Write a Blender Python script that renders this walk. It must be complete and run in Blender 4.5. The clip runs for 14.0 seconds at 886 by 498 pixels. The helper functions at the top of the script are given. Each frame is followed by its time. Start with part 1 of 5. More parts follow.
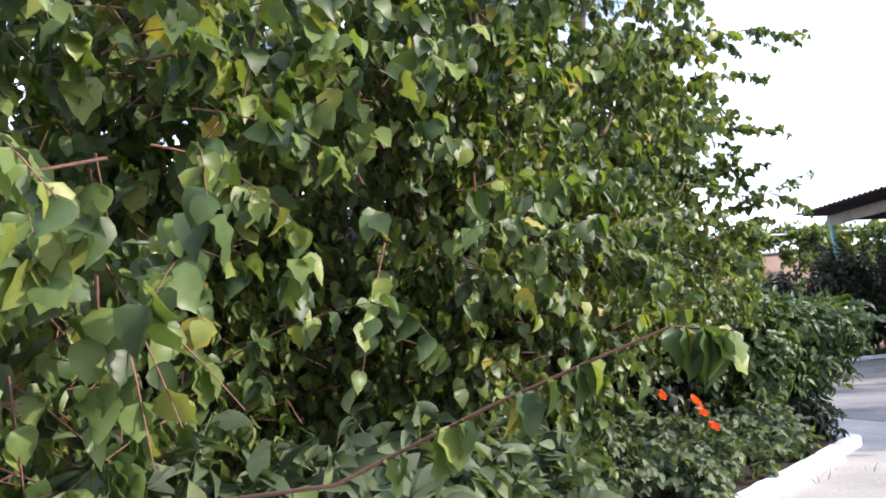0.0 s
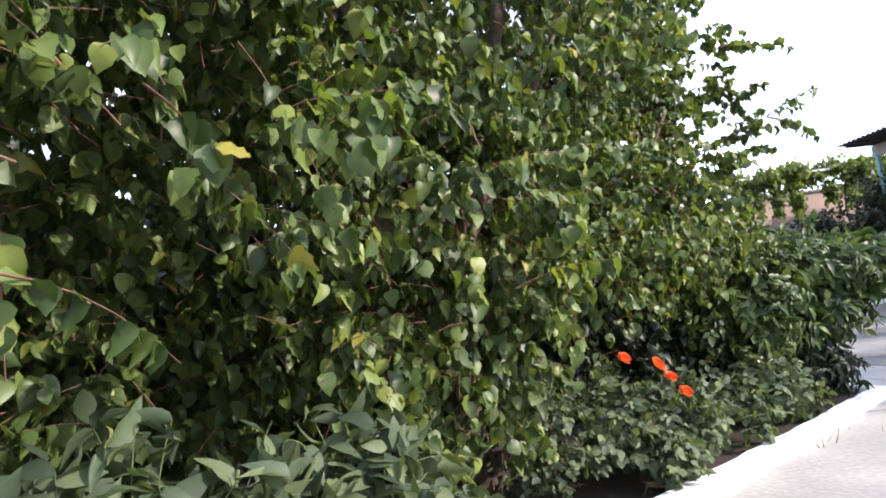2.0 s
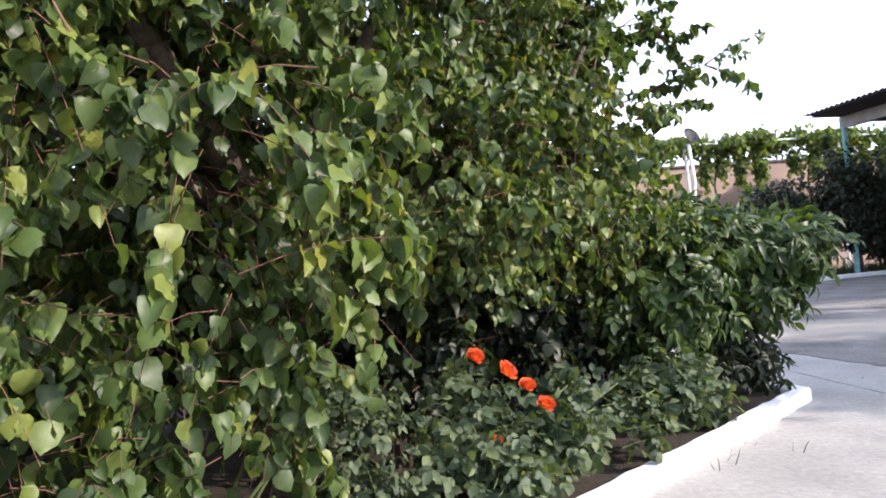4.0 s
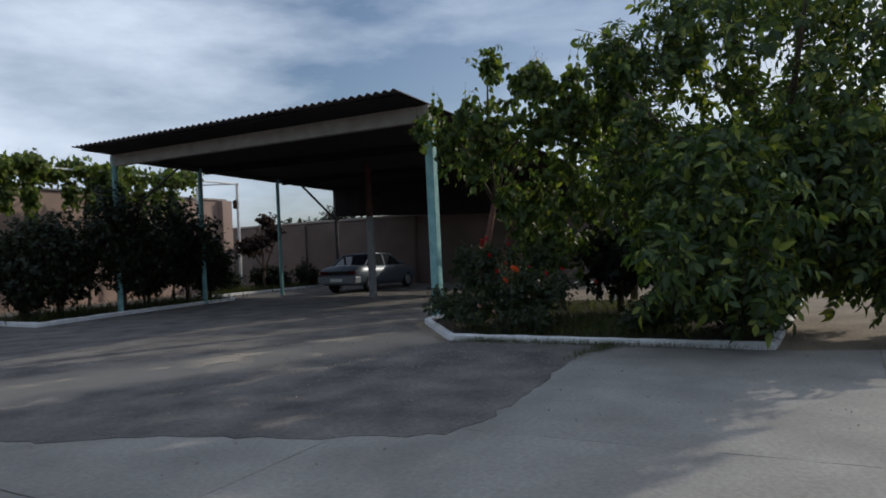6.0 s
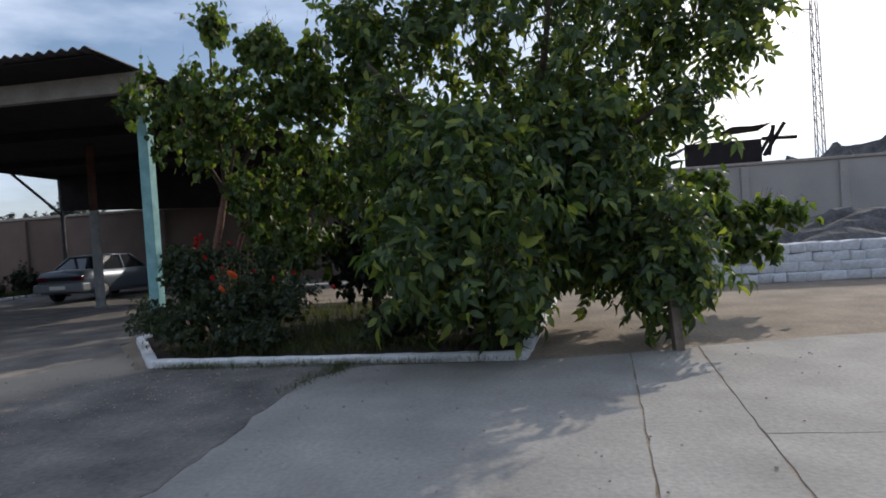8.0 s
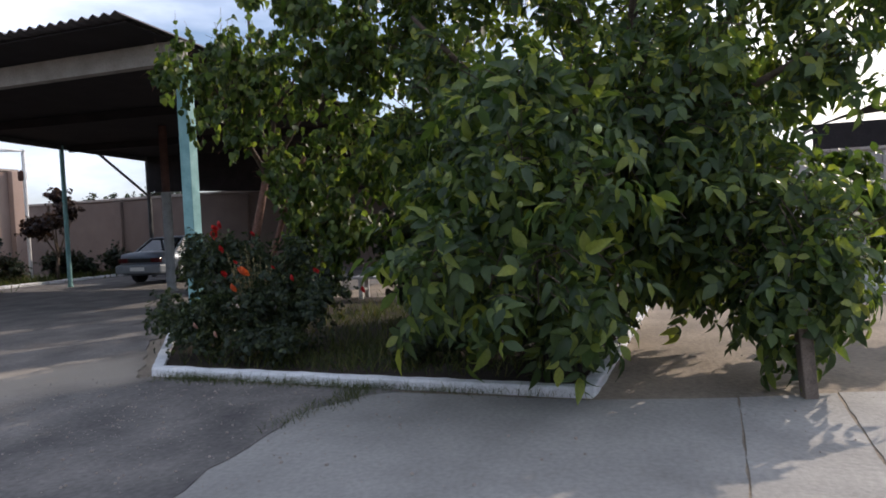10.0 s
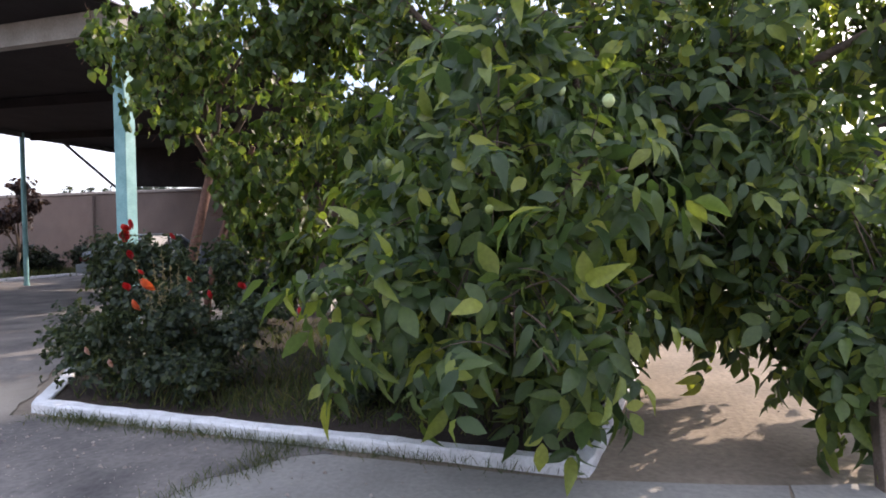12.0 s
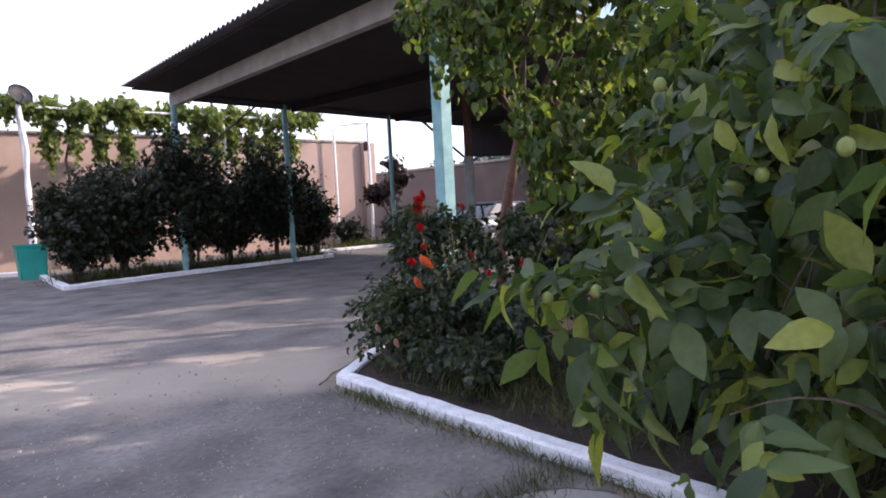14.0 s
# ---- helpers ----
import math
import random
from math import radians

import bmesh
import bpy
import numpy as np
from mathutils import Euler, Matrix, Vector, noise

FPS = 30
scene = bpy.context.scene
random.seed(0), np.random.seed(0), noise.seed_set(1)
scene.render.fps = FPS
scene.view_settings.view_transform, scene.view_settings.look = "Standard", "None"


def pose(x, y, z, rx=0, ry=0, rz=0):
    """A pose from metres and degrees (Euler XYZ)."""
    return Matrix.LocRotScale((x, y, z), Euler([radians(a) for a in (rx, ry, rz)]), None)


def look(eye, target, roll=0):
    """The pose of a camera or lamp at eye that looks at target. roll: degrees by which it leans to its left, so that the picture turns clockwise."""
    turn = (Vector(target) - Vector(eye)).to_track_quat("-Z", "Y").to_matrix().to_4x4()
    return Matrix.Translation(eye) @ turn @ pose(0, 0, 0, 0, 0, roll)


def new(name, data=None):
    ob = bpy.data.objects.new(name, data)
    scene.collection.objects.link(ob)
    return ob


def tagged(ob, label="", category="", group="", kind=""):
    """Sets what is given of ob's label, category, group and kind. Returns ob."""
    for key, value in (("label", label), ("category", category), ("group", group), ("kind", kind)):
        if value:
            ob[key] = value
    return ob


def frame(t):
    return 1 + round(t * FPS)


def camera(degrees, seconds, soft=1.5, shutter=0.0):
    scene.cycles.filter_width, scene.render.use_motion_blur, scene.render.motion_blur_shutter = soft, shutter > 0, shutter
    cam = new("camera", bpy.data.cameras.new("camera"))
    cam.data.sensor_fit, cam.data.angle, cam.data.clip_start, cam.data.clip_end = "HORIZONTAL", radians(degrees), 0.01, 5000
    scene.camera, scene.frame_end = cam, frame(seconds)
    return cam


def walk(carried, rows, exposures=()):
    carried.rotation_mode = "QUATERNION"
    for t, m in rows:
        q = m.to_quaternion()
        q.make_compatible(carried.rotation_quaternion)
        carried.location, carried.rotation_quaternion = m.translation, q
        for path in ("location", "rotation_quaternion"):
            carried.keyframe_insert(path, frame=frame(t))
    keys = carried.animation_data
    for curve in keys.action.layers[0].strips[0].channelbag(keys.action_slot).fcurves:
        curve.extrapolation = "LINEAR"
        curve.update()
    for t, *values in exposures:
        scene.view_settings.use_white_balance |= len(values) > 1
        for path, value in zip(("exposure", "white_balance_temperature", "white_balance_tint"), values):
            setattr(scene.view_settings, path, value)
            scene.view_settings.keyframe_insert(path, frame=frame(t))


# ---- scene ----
cam = camera(67.6, 14.0, soft=1.8)
PATH = [
    (0, (-0.032, -2.034, 1.19), (0.289, -0.084, 1.503), -4.7),
    (0.5, (0.18, -1.895, 1.177), (0.504, 0.056, 1.471), -7.7),
    (1, (0.393, -1.88, 1.184), (0.624, 0.085, 1.474), -5.4),
    (1.5, (0.589, -1.727, 1.158), (0.802, 0.247, 1.401), -6.2),
    (2, (0.787, -1.531, 1.151), (0.968, 0.449, 1.369), -8.0),
    (2.2, (0.883, -1.46, 1.142), (0.966, 0.522, 1.403), -6.0),
    (4.3, (1.774, -0.584, 1.232), (2.127, 1.384, 1.266), -3.7),
    (4.5, (1.879, -0.517, 1.236), (2.419, 1.408, 1.291), -2.8),
    (4.6, (1.919, -0.491, 1.246), (2.523, 1.414, 1.304), -2.5),
    (4.8, (2.057, -0.411, 1.263), (2.907, 1.398, 1.298), -3.2),
    (5, (2.196, -0.379, 1.255), (3.318, 1.276, 1.259), -5.5),
    (5.3, (2.467, -0.396, 1.26), (3.848, 1.049, 1.32), -3.0),
    (5.5, (2.649, -0.431, 1.267), (4.185, 0.85, 1.302), -1.4),
    (6, (3.112, -0.475, 1.356), (4.883, 0.453, 1.362), -2.7),
    (6.5, (3.563, -0.469, 1.267), (5.488, 0.072, 1.228), -3.0),
    (7, (4.05, -0.542, 1.327), (5.993, -0.072, 1.267), -1.6),
    (7.5, (4.498, -0.557, 1.327), (6.462, -0.184, 1.341), -1.7),
    (7.7, (4.684, -0.587, 1.343), (6.658, -0.267, 1.31), -3.2),
    (9.8, (6.487, -0.825, 1.41), (8.416, -0.3, 1.337), -2.4),
    (10, (6.608, -0.816, 1.426), (8.505, -0.187, 1.349), -2.6),
    (10.5, (6.931, -0.669, 1.433), (8.807, 0.022, 1.401), -2.5),
    (11, (7.29, -0.613, 1.412), (9.126, 0.179, 1.369), -3.5),
    (11.5, (7.652, -0.67, 1.452), (9.517, 0.048, 1.366), -2.9),
    (12, (8.02, -0.649, 1.442), (9.921, -0.03, 1.381), -0.8),
    (12.5, (8.393, -0.621, 1.439), (10.245, 0.134, 1.416), -2.3),
    (13, (8.688, -0.657, 1.458), (10.379, 0.41, 1.45), -1.4),
    (13.5, (8.95, -0.581, 1.44), (10.555, 0.61, 1.36), -1.8),
    (14, (9.153, -0.445, 1.446), (10.483, 1.043, 1.308), -2.9),
]
EXPOSURES = [(0, 1.4, 5750, 17), (4.4, 1.2, 5750, 17), (4.65, 0.9, 5800, 15), (5.0, -0.45, 5800, 11), (5.5, -0.92, 5800, 8), (6.0, -0.78, 5800, 8), (6.5, -0.7, 5750, 8), (7.7, -0.42, 5750, 10), (9.8, 0.0, 5950, 14), (11.0, 0.48, 6050, 18),
             (11.5, 0.55, 6100, 18), (12.0, 1.05, 6100, 20), (13.0, 1.0, 6000, 22), (14.0, 0.95, 5950, 26)]
walk(cam, [(t, look(eye, target, roll)) for t, eye, target, roll in PATH], EXPOSURES)

# ---------- light ----------
SUN_AZ, SUN_EL = radians(-30), radians(27)
world = bpy.data.worlds.new("sky")
scene.world = world
world.use_nodes = True
wn = world.node_tree.nodes
sky = wn.new("ShaderNodeTexSky")
sky.sky_type, sky.sun_disc = "NISHITA", False
sky.sun_elevation, sky.sun_rotation = SUN_EL, radians(90) - SUN_AZ
sky.air_density, sky.dust_density = 1.0, 2.0
wn["Background"].inputs["Strength"].default_value = 0.14
wl = world.node_tree.links
wco, wmap, cloud = wn.new("ShaderNodeTexCoord"), wn.new("ShaderNodeMapping"), wn.new("ShaderNodeTexNoise")
wmap.inputs["Scale"].default_value = (1.0, 1.0, 3.2)
cloud.inputs["Scale"].default_value, cloud.inputs["Detail"].default_value, cloud.inputs["Roughness"].default_value = 1.7, 7.0, 0.55
cover = wn.new("ShaderNodeValToRGB")
cover.color_ramp.elements[0].position, cover.color_ramp.elements[1].position = 0.39, 0.67
cmix = wn.new("ShaderNodeMix")
cmix.data_type = "RGBA"
cmix.inputs["B"].default_value = (9.2, 9.6, 10.3, 1)
wl.new(wco.outputs["Generated"], wmap.inputs["Vector"])
wl.new(wmap.outputs["Vector"], cloud.inputs["Vector"])
wl.new(cloud.outputs["Fac"], cover.inputs["Fac"])
wl.new(cover.outputs["Color"], cmix.inputs["Factor"])
wl.new(sky.outputs[0], cmix.inputs["A"])
wl.new(cmix.outputs["Result"], wn["Background"].inputs["Color"])
sun_data = bpy.data.lights.new("sun", "SUN")
sun_data.energy, sun_data.angle, sun_data.color = 3.6, radians(0.6), (1.0, 0.84, 0.64)
sun = new("sun", sun_data)
sun_dir = Vector((math.cos(SUN_AZ) * math.cos(SUN_EL), math.sin(SUN_AZ) * math.cos(SUN_EL), math.sin(SUN_EL)))
sun.matrix_world = look((30, -20, 30), Vector((30, -20, 30)) - sun_dir)

rng = np.random.default_rng(7)


# ---------- materials ----------
def mat(name, base, rough=0.8, metal=0.0, var=0.25, scale=6.0, fine=60.0, bump=0.3, second=None, spots=0.5, detail=6.0, spec=0.3):
    """Two scales of noise over a base colour, with fine relief."""
    m = bpy.data.materials.new(name)
    m.use_nodes = True
    n, l = m.node_tree.nodes, m.node_tree.links
    b = n["Principled BSDF"]
    co = n.new("ShaderNodeTexCoord")
    big, small = n.new("ShaderNodeTexNoise"), n.new("ShaderNodeTexNoise")
    for t, s in ((big, scale), (small, fine)):
        t.inputs["Scale"].default_value, t.inputs["Detail"].default_value = s, detail
        l.new(co.outputs["Object"], t.inputs["Vector"])
    ramp = n.new("ShaderNodeValToRGB")
    dark = tuple(c * (1 - var) for c in base)
    lite = second or tuple(min(1, c * (1 + var)) for c in base)
    e = ramp.color_ramp.elements
    e[0].position, e[0].color = spots - 0.22, (*dark, 1)
    e[1].position, e[1].color = spots + 0.22, (*lite, 1)
    l.new(big.outputs["Fac"], ramp.inputs["Fac"])
    mix = n.new("ShaderNodeMix")
    mix.data_type, mix.blend_type = "RGBA", "MULTIPLY"
    mix.inputs["Factor"].default_value = 0.6
    r2 = n.new("ShaderNodeValToRGB")
    r2.color_ramp.elements[0].position, r2.color_ramp.elements[0].color = 0.3, (1 - var * 1.6,) * 3 + (1,)
    r2.color_ramp.elements[1].position, r2.color_ramp.elements[1].color = 0.65, (1, 1, 1, 1)
    l.new(small.outputs["Fac"], r2.inputs["Fac"])
    l.new(ramp.outputs["Color"], mix.inputs["A"])
    l.new(r2.outputs["Color"], mix.inputs["B"])
    l.new(mix.outputs["Result"], b.inputs["Base Color"])
    b.inputs["Roughness"].default_value, b.inputs["Metallic"].default_value = rough, metal
    b.inputs["Specular IOR Level"].default_value = spec
    if bump:
        bp = n.new("ShaderNodeBump")
        bp.inputs["Strength"].default_value, bp.inputs["Distance"].default_value = bump, 0.01
        l.new(small.outputs["Fac"], bp.inputs["Height"])
        l.new(bp.outputs["Normal"], b.inputs["Normal"])
    return m


def leaf_mat(name, stops, rough=0.45, translucent=0.35, vein=0.25):
    """Leaves that let light through; each leaf takes its own tone from a ramp."""
    m = bpy.data.materials.new(name)
    m.use_nodes = True
    n, l = m.node_tree.nodes, m.node_tree.links
    b, out = n["Principled BSDF"], n["Material Output"]
    geo = n.new("ShaderNodeNewGeometry")
    ramp = n.new("ShaderNodeValToRGB")
    e = ramp.color_ramp.elements
    while len(e) < len(stops):
        e.new(0.5)
    for i, (p, c) in enumerate(stops):
        e[i].position, e[i].color = p, (*c, 1)
    info, add, frac = n.new("ShaderNodeObjectInfo"), n.new("ShaderNodeMath"), n.new("ShaderNodeMath")
    add.operation, frac.operation = "ADD", "FRACT"
    l.new(geo.outputs["Random Per Island"], add.inputs[0])
    l.new(info.outputs["Random"], add.inputs[1])
    l.new(add.outputs[0], frac.inputs[0])
    l.new(frac.outputs[0], ramp.inputs["Fac"])
    co, tex = n.new("ShaderNodeTexCoord"), n.new("ShaderNodeTexNoise")
    tex.inputs["Scale"].default_value, tex.inputs["Detail"].default_value = 45.0, 3.0
    l.new(co.outputs["Object"], tex.inputs["Vector"])
    mul = n.new("ShaderNodeMix")
    mul.data_type, mul.blend_type = "RGBA", "MULTIPLY"
    mul.inputs["Factor"].default_value = vein * 2
    l.new(ramp.outputs["Color"], mul.inputs["A"])
    l.new(tex.outputs["Fac"], mul.inputs["B"])
    l.new(mul.outputs["Result"], b.inputs["Base Color"])
    b.inputs["Roughness"].default_value = rough
    b.inputs["Specular IOR Level"].default_value = 0.4
    tr, mx = n.new("ShaderNodeBsdfTranslucent"), n.new("ShaderNodeMixShader")
    bright = n.new("ShaderNodeMix")
    bright.data_type, bright.blend_type = "RGBA", "MULTIPLY"
    bright.inputs["Factor"].default_value = 1.0
    bright.inputs["B"].default_value = (1.5, 1.5, 0.6, 1)
    l.new(mul.outputs["Result"], bright.inputs["A"])
    l.new(bright.outputs["Result"], tr.inputs["Color"])
    mx.inputs["Fac"].default_value = translucent
    l.new(b.outputs["BSDF"], mx.inputs[1])
    l.new(tr.outputs["BSDF"], mx.inputs[2])
    l.new(mx.outputs["Shader"], out.inputs["Surface"])
    return m


DIRT = mat("sandy_dirt", (0.285, 0.235, 0.18), 0.95, var=0.28, scale=1.3, fine=20, bump=1.0, detail=9)
CONCRETE = mat("worn_concrete", (0.345, 0.33, 0.305), 0.9, var=0.2, scale=1.4, fine=26, bump=0.6, detail=9)
ASPHALT = mat("old_asphalt", (0.15, 0.14, 0.135), 0.95, var=0.3, scale=1.6, fine=22, bump=1.0, second=(0.262, 0.242, 0.22), detail=9)
WHITEWASH = mat("whitewash", (0.74, 0.75, 0.76), 0.9, var=0.16, scale=9, fine=50, bump=0.6, spots=0.42)
SOIL = mat("dark_soil", (0.045, 0.034, 0.026), 1.0, var=0.35, scale=3, fine=30, bump=1.0)
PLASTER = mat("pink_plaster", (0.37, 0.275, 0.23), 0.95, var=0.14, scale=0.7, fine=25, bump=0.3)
# Darker copy of the pink plaster; the shade behind the carport is painted in.
SHADEPLASTER = mat("shade_dark_pink_plaster", (0.205, 0.157, 0.135), 0.95, var=0.2, scale=0.7, fine=25, bump=0.4)
GREYWALL = mat("grey_plaster", (0.42, 0.39, 0.36), 0.95, var=0.14, scale=0.6, fine=25, bump=0.3)
COPING = mat("coping", (0.38, 0.33, 0.29), 0.95, var=0.2)
ROOF = mat("weathered_roof_sheet", (0.13, 0.12, 0.125), 0.7, var=0.25, scale=2, fine=25, bump=0.2)
# Near-black: the shade under the carport roof is put into this colour.
UNDER = mat("shaded_roof_black", (0.024, 0.02, 0.021), 0.9, var=0.3, scale=2, fine=20)
BEAM = mat("grey_painted_beam", (0.32, 0.295, 0.265), 0.7, var=0.2, scale=3, fine=30)
TEAL = mat("teal_paint", (0.22, 0.44, 0.44), 0.55, var=0.2, scale=5, fine=50, second=(0.30, 0.53, 0.52))
STEEL = mat("dark_steel", (0.10, 0.10, 0.10), 0.6, metal=0.3, var=0.3, scale=6)
GREYPOST = mat("grey_post", (0.26, 0.27, 0.27), 0.7, var=0.2, scale=6)
WHITEPIPE = mat("white_pipe", (0.75, 0.75, 0.73), 0.6, var=0.12, scale=8)
RUST = mat("rusty_brown", (0.085, 0.042, 0.033), 0.9, var=0.3, scale=5)
BARK = mat("bark", (0.105, 0.08, 0.06), 0.95, var=0.35, scale=12, fine=60, bump=1.0)
TWIG = mat("reddish_twig", (0.16, 0.085, 0.06), 0.85, var=0.3, scale=20)
WOOD = mat("grey_wood", (0.21, 0.17, 0.14), 0.9, var=0.35, scale=8, fine=70, bump=0.8)
BIN = mat("turquoise_plastic", (0.03, 0.36, 0.29), 0.45, var=0.1, scale=4)
RUBBLE = mat("rubble", (0.13, 0.125, 0.125), 1.0, var=0.4, scale=3, fine=14, bump=1.0)
STEM = mat("green_stem", (0.10, 0.13, 0.05), 0.7, var=0.2, scale=20)
PALEWOOD = mat("pale_painted_wood", (0.55, 0.53, 0.50), 0.8, var=0.2, scale=6, fine=40)
STRAW = mat("dry_straw", (0.30, 0.25, 0.12), 0.9, var=0.3, scale=20)
PALEHUSK = mat("pale_walnut_husk", (0.42, 0.50, 0.24), 0.6, var=0.15, scale=30)
FRUIT = mat("green_walnut", (0.19, 0.23, 0.06), 0.5, var=0.15, scale=30)

APRICOT = leaf_mat("apricot_leaf", [(0.0, (0.04, 0.07, 0.022)), (0.4, (0.08, 0.13, 0.036)), (0.8, (0.155, 0.22, 0.05)), (0.985, (0.23, 0.27, 0.055)), (1.0, (0.34, 0.29, 0.05))])
ELDER = leaf_mat("pinnate_bush_leaf", [(0.0, (0.032, 0.062, 0.02)), (0.6, (0.06, 0.108, 0.03)), (1.0, (0.13, 0.185, 0.043))])
WALNUT = leaf_mat("walnut_leaf", [(0.0, (0.04, 0.075, 0.032)), (0.4, (0.08, 0.13, 0.048)), (0.75, (0.14, 0.205, 0.06)), (0.9, (0.27, 0.33, 0.07)), (1.0, (0.38, 0.42, 0.09))], rough=0.38, translucent=0.45)
GRAPE = leaf_mat("grape_leaf", [(0.0, (0.05, 0.088, 0.026)), (0.6, (0.105, 0.168, 0.044)), (1.0, (0.25, 0.31, 0.075))], translucent=0.5)
VINELEAF = leaf_mat("trellis_vine_leaf", [(0.0, (0.08, 0.125, 0.035)), (0.6, (0.16, 0.23, 0.06)), (1.0, (0.32, 0.37, 0.10))], translucent=0.5)
ROSE = leaf_mat("rose_leaf", [(0.0, (0.022, 0.04, 0.022)), (0.6, (0.045, 0.07, 0.036)), (1.0, (0.10, 0.125, 0.05))])
GREYLEAF = leaf_mat("grey_green_leaf", [(0.0, (0.05, 0.076, 0.042)), (0.6, (0.10, 0.143, 0.076)), (1.0, (0.185, 0.23, 0.105))], rough=0.6)
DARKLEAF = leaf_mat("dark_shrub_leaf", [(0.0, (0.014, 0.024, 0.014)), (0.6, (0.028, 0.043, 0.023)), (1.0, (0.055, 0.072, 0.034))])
PLUM = leaf_mat("purple_plum_leaf", [(0.0, (0.03, 0.02, 0.022)), (0.6, (0.055, 0.03, 0.03)), (1.0, (0.09, 0.05, 0.04))])
GRASS = leaf_mat("grass_blade", [(0.0, (0.05, 0.075, 0.025)), (0.7, (0.10, 0.13, 0.045)), (1.0, (0.22, 0.20, 0.08))], rough=0.7)
PETAL_O = leaf_mat("orange_petal", [(0.0, (0.72, 0.10, 0.03)), (1.0, (0.85, 0.20, 0.06))], translucent=0.3)
PETAL_R = leaf_mat("red_petal", [(0.0, (0.50, 0.012, 0.02)), (1.0, (0.66, 0.035, 0.04))], translucent=0.3)
PETAL_P = leaf_mat("faded_pink_petal", [(0.0, (0.60, 0.33, 0.27)), (1.0, (0.68, 0.42, 0.36))], translucent=0.3)


# ---------- mesh helpers ----------
def mesh_of(name, verts, faces, material, smooth=False):
    me = bpy.data.meshes.new(name)
    me.from_pydata([tuple(v) for v in verts], [], faces)
    if material:
        me.materials.append(material)
    if smooth:
        me.polygons.foreach_set("use_smooth", [True] * len(me.polygons))
    me.update()
    return me


def quick_mesh(name, verts, quads, material, smooth=True):
    """A mesh from arrays: verts (n, 3) and faces (m, k)."""
    me = bpy.data.meshes.new(name)
    verts, quads = np.asarray(verts, np.float32), np.asarray(quads, np.int32)
    k = quads.shape[1]
    me.vertices.add(len(verts))
    me.vertices.foreach_set("co", verts.ravel())
    me.loops.add(quads.size)
    me.loops.foreach_set("vertex_index", quads.ravel())
    me.polygons.add(len(quads))
    me.polygons.foreach_set("loop_start", np.arange(0, quads.size, k, dtype=np.int32))
    me.polygons.foreach_set("use_smooth", np.full(len(quads), smooth))
    me.materials.append(material)
    me.update(calc_edges=True)
    return me


def put(ob, parent, label="", kind=""):
    if parent is not None:
        ob.parent = parent
        ob.matrix_parent_inverse = parent.matrix_basis.inverted()
    return tagged(ob, label, kind=kind)


def part(name, bm, material, parent=None, label="", smooth=False):
    me = bpy.data.meshes.new(name)
    bm.normal_update()
    bm.to_mesh(me)
    bm.free()
    me.materials.append(material)
    if smooth:
        me.polygons.foreach_set("use_smooth", [True] * len(me.polygons))
    return put(new(name, me), parent, label)


def thing(name, at, label, category, group="", kind=""):
    ob = new(name)
    ob.matrix_basis = Matrix.Translation(at)
    ob.empty_display_size = 0.1
    return tagged(ob, label, category, group, kind)


def box(bm, x0, x1, y0, y1, z0, z1, bevel=0.0):
    r = bmesh.ops.create_cube(bm, size=1, matrix=Matrix.Translation(((x0 + x1) / 2, (y0 + y1) / 2, (z0 + z1) / 2)) @ Matrix.Diagonal((x1 - x0, y1 - y0, z1 - z0, 1)))
    if bevel:
        es = {e for v in r["verts"] for e in v.link_edges}
        bmesh.ops.bevel(bm, geom=list(es), offset=bevel, segments=2, affect="EDGES", profile=0.5)


def boxed(*a, bevel=0.01):
    bm = bmesh.new()
    box(bm, *a, bevel=bevel)
    return bm


def tube(bm, pts, radii, sides=8):
    """A tube along points, with a radius at each."""
    pts = [Vector(p) for p in pts]
    if not hasattr(radii, "__len__"):
        radii = [radii] * len(pts)
    rings = []
    for i, p in enumerate(pts):
        d = (pts[min(i + 1, len(pts) - 1)] - pts[max(i - 1, 0)]).normalized()
        a = d.orthogonal().normalized() if i == 0 else (ref - d * ref.dot(d)).normalized()
        ref = a
        b = d.cross(a)
        rings.append([bm.verts.new(p + (a * math.cos(2 * math.pi * k / sides) + b * math.sin(2 * math.pi * k / sides)) * radii[i]) for k in range(sides)])
    for r0, r1 in zip(rings, rings[1:]):
        for k in range(sides):
            bm.faces.new((r0[k], r0[(k + 1) % sides], r1[(k + 1) % sides], r1[k]))
    bm.faces.new(rings[0][::-1])
    bm.faces.new(rings[-1])


def tubed(pts, radii, sides=8):
    bm = bmesh.new()
    tube(bm, pts, radii, sides)
    return bm


def slab_bm(outline, z0, z1):
    """A flat prism over an outline."""
    bm = bmesh.new()
    lo = [bm.verts.new((x, y, z0)) for x, y in outline]
    hi = [bm.verts.new((x, y, z1)) for x, y in outline]
    bm.faces.new(hi)
    bm.faces.new(lo[::-1])
    for i in range(len(lo)):
        j = (i + 1) % len(lo)
        bm.faces.new((lo[i], lo[j], hi[j], hi[i]))
    bmesh.ops.recalc_face_normals(bm, faces=bm.faces)
    return bm


def ragged(outline, step=0.25, amp=0.03, seed=1):
    """The outline with its sides cut into short, uneven pieces."""
    r = random.Random(seed)
    out = []
    for (x0, y0), (x1, y1) in zip(outline, outline[1:] + outline[:1]):
        n = max(1, int(math.hypot(x1 - x0, y1 - y0) / step))
        for i in range(n):
            f = i / n
            out.append((x0 + (x1 - x0) * f + r.uniform(-amp, amp), y0 + (y1 - y0) * f + r.uniform(-amp, amp)))
    return out


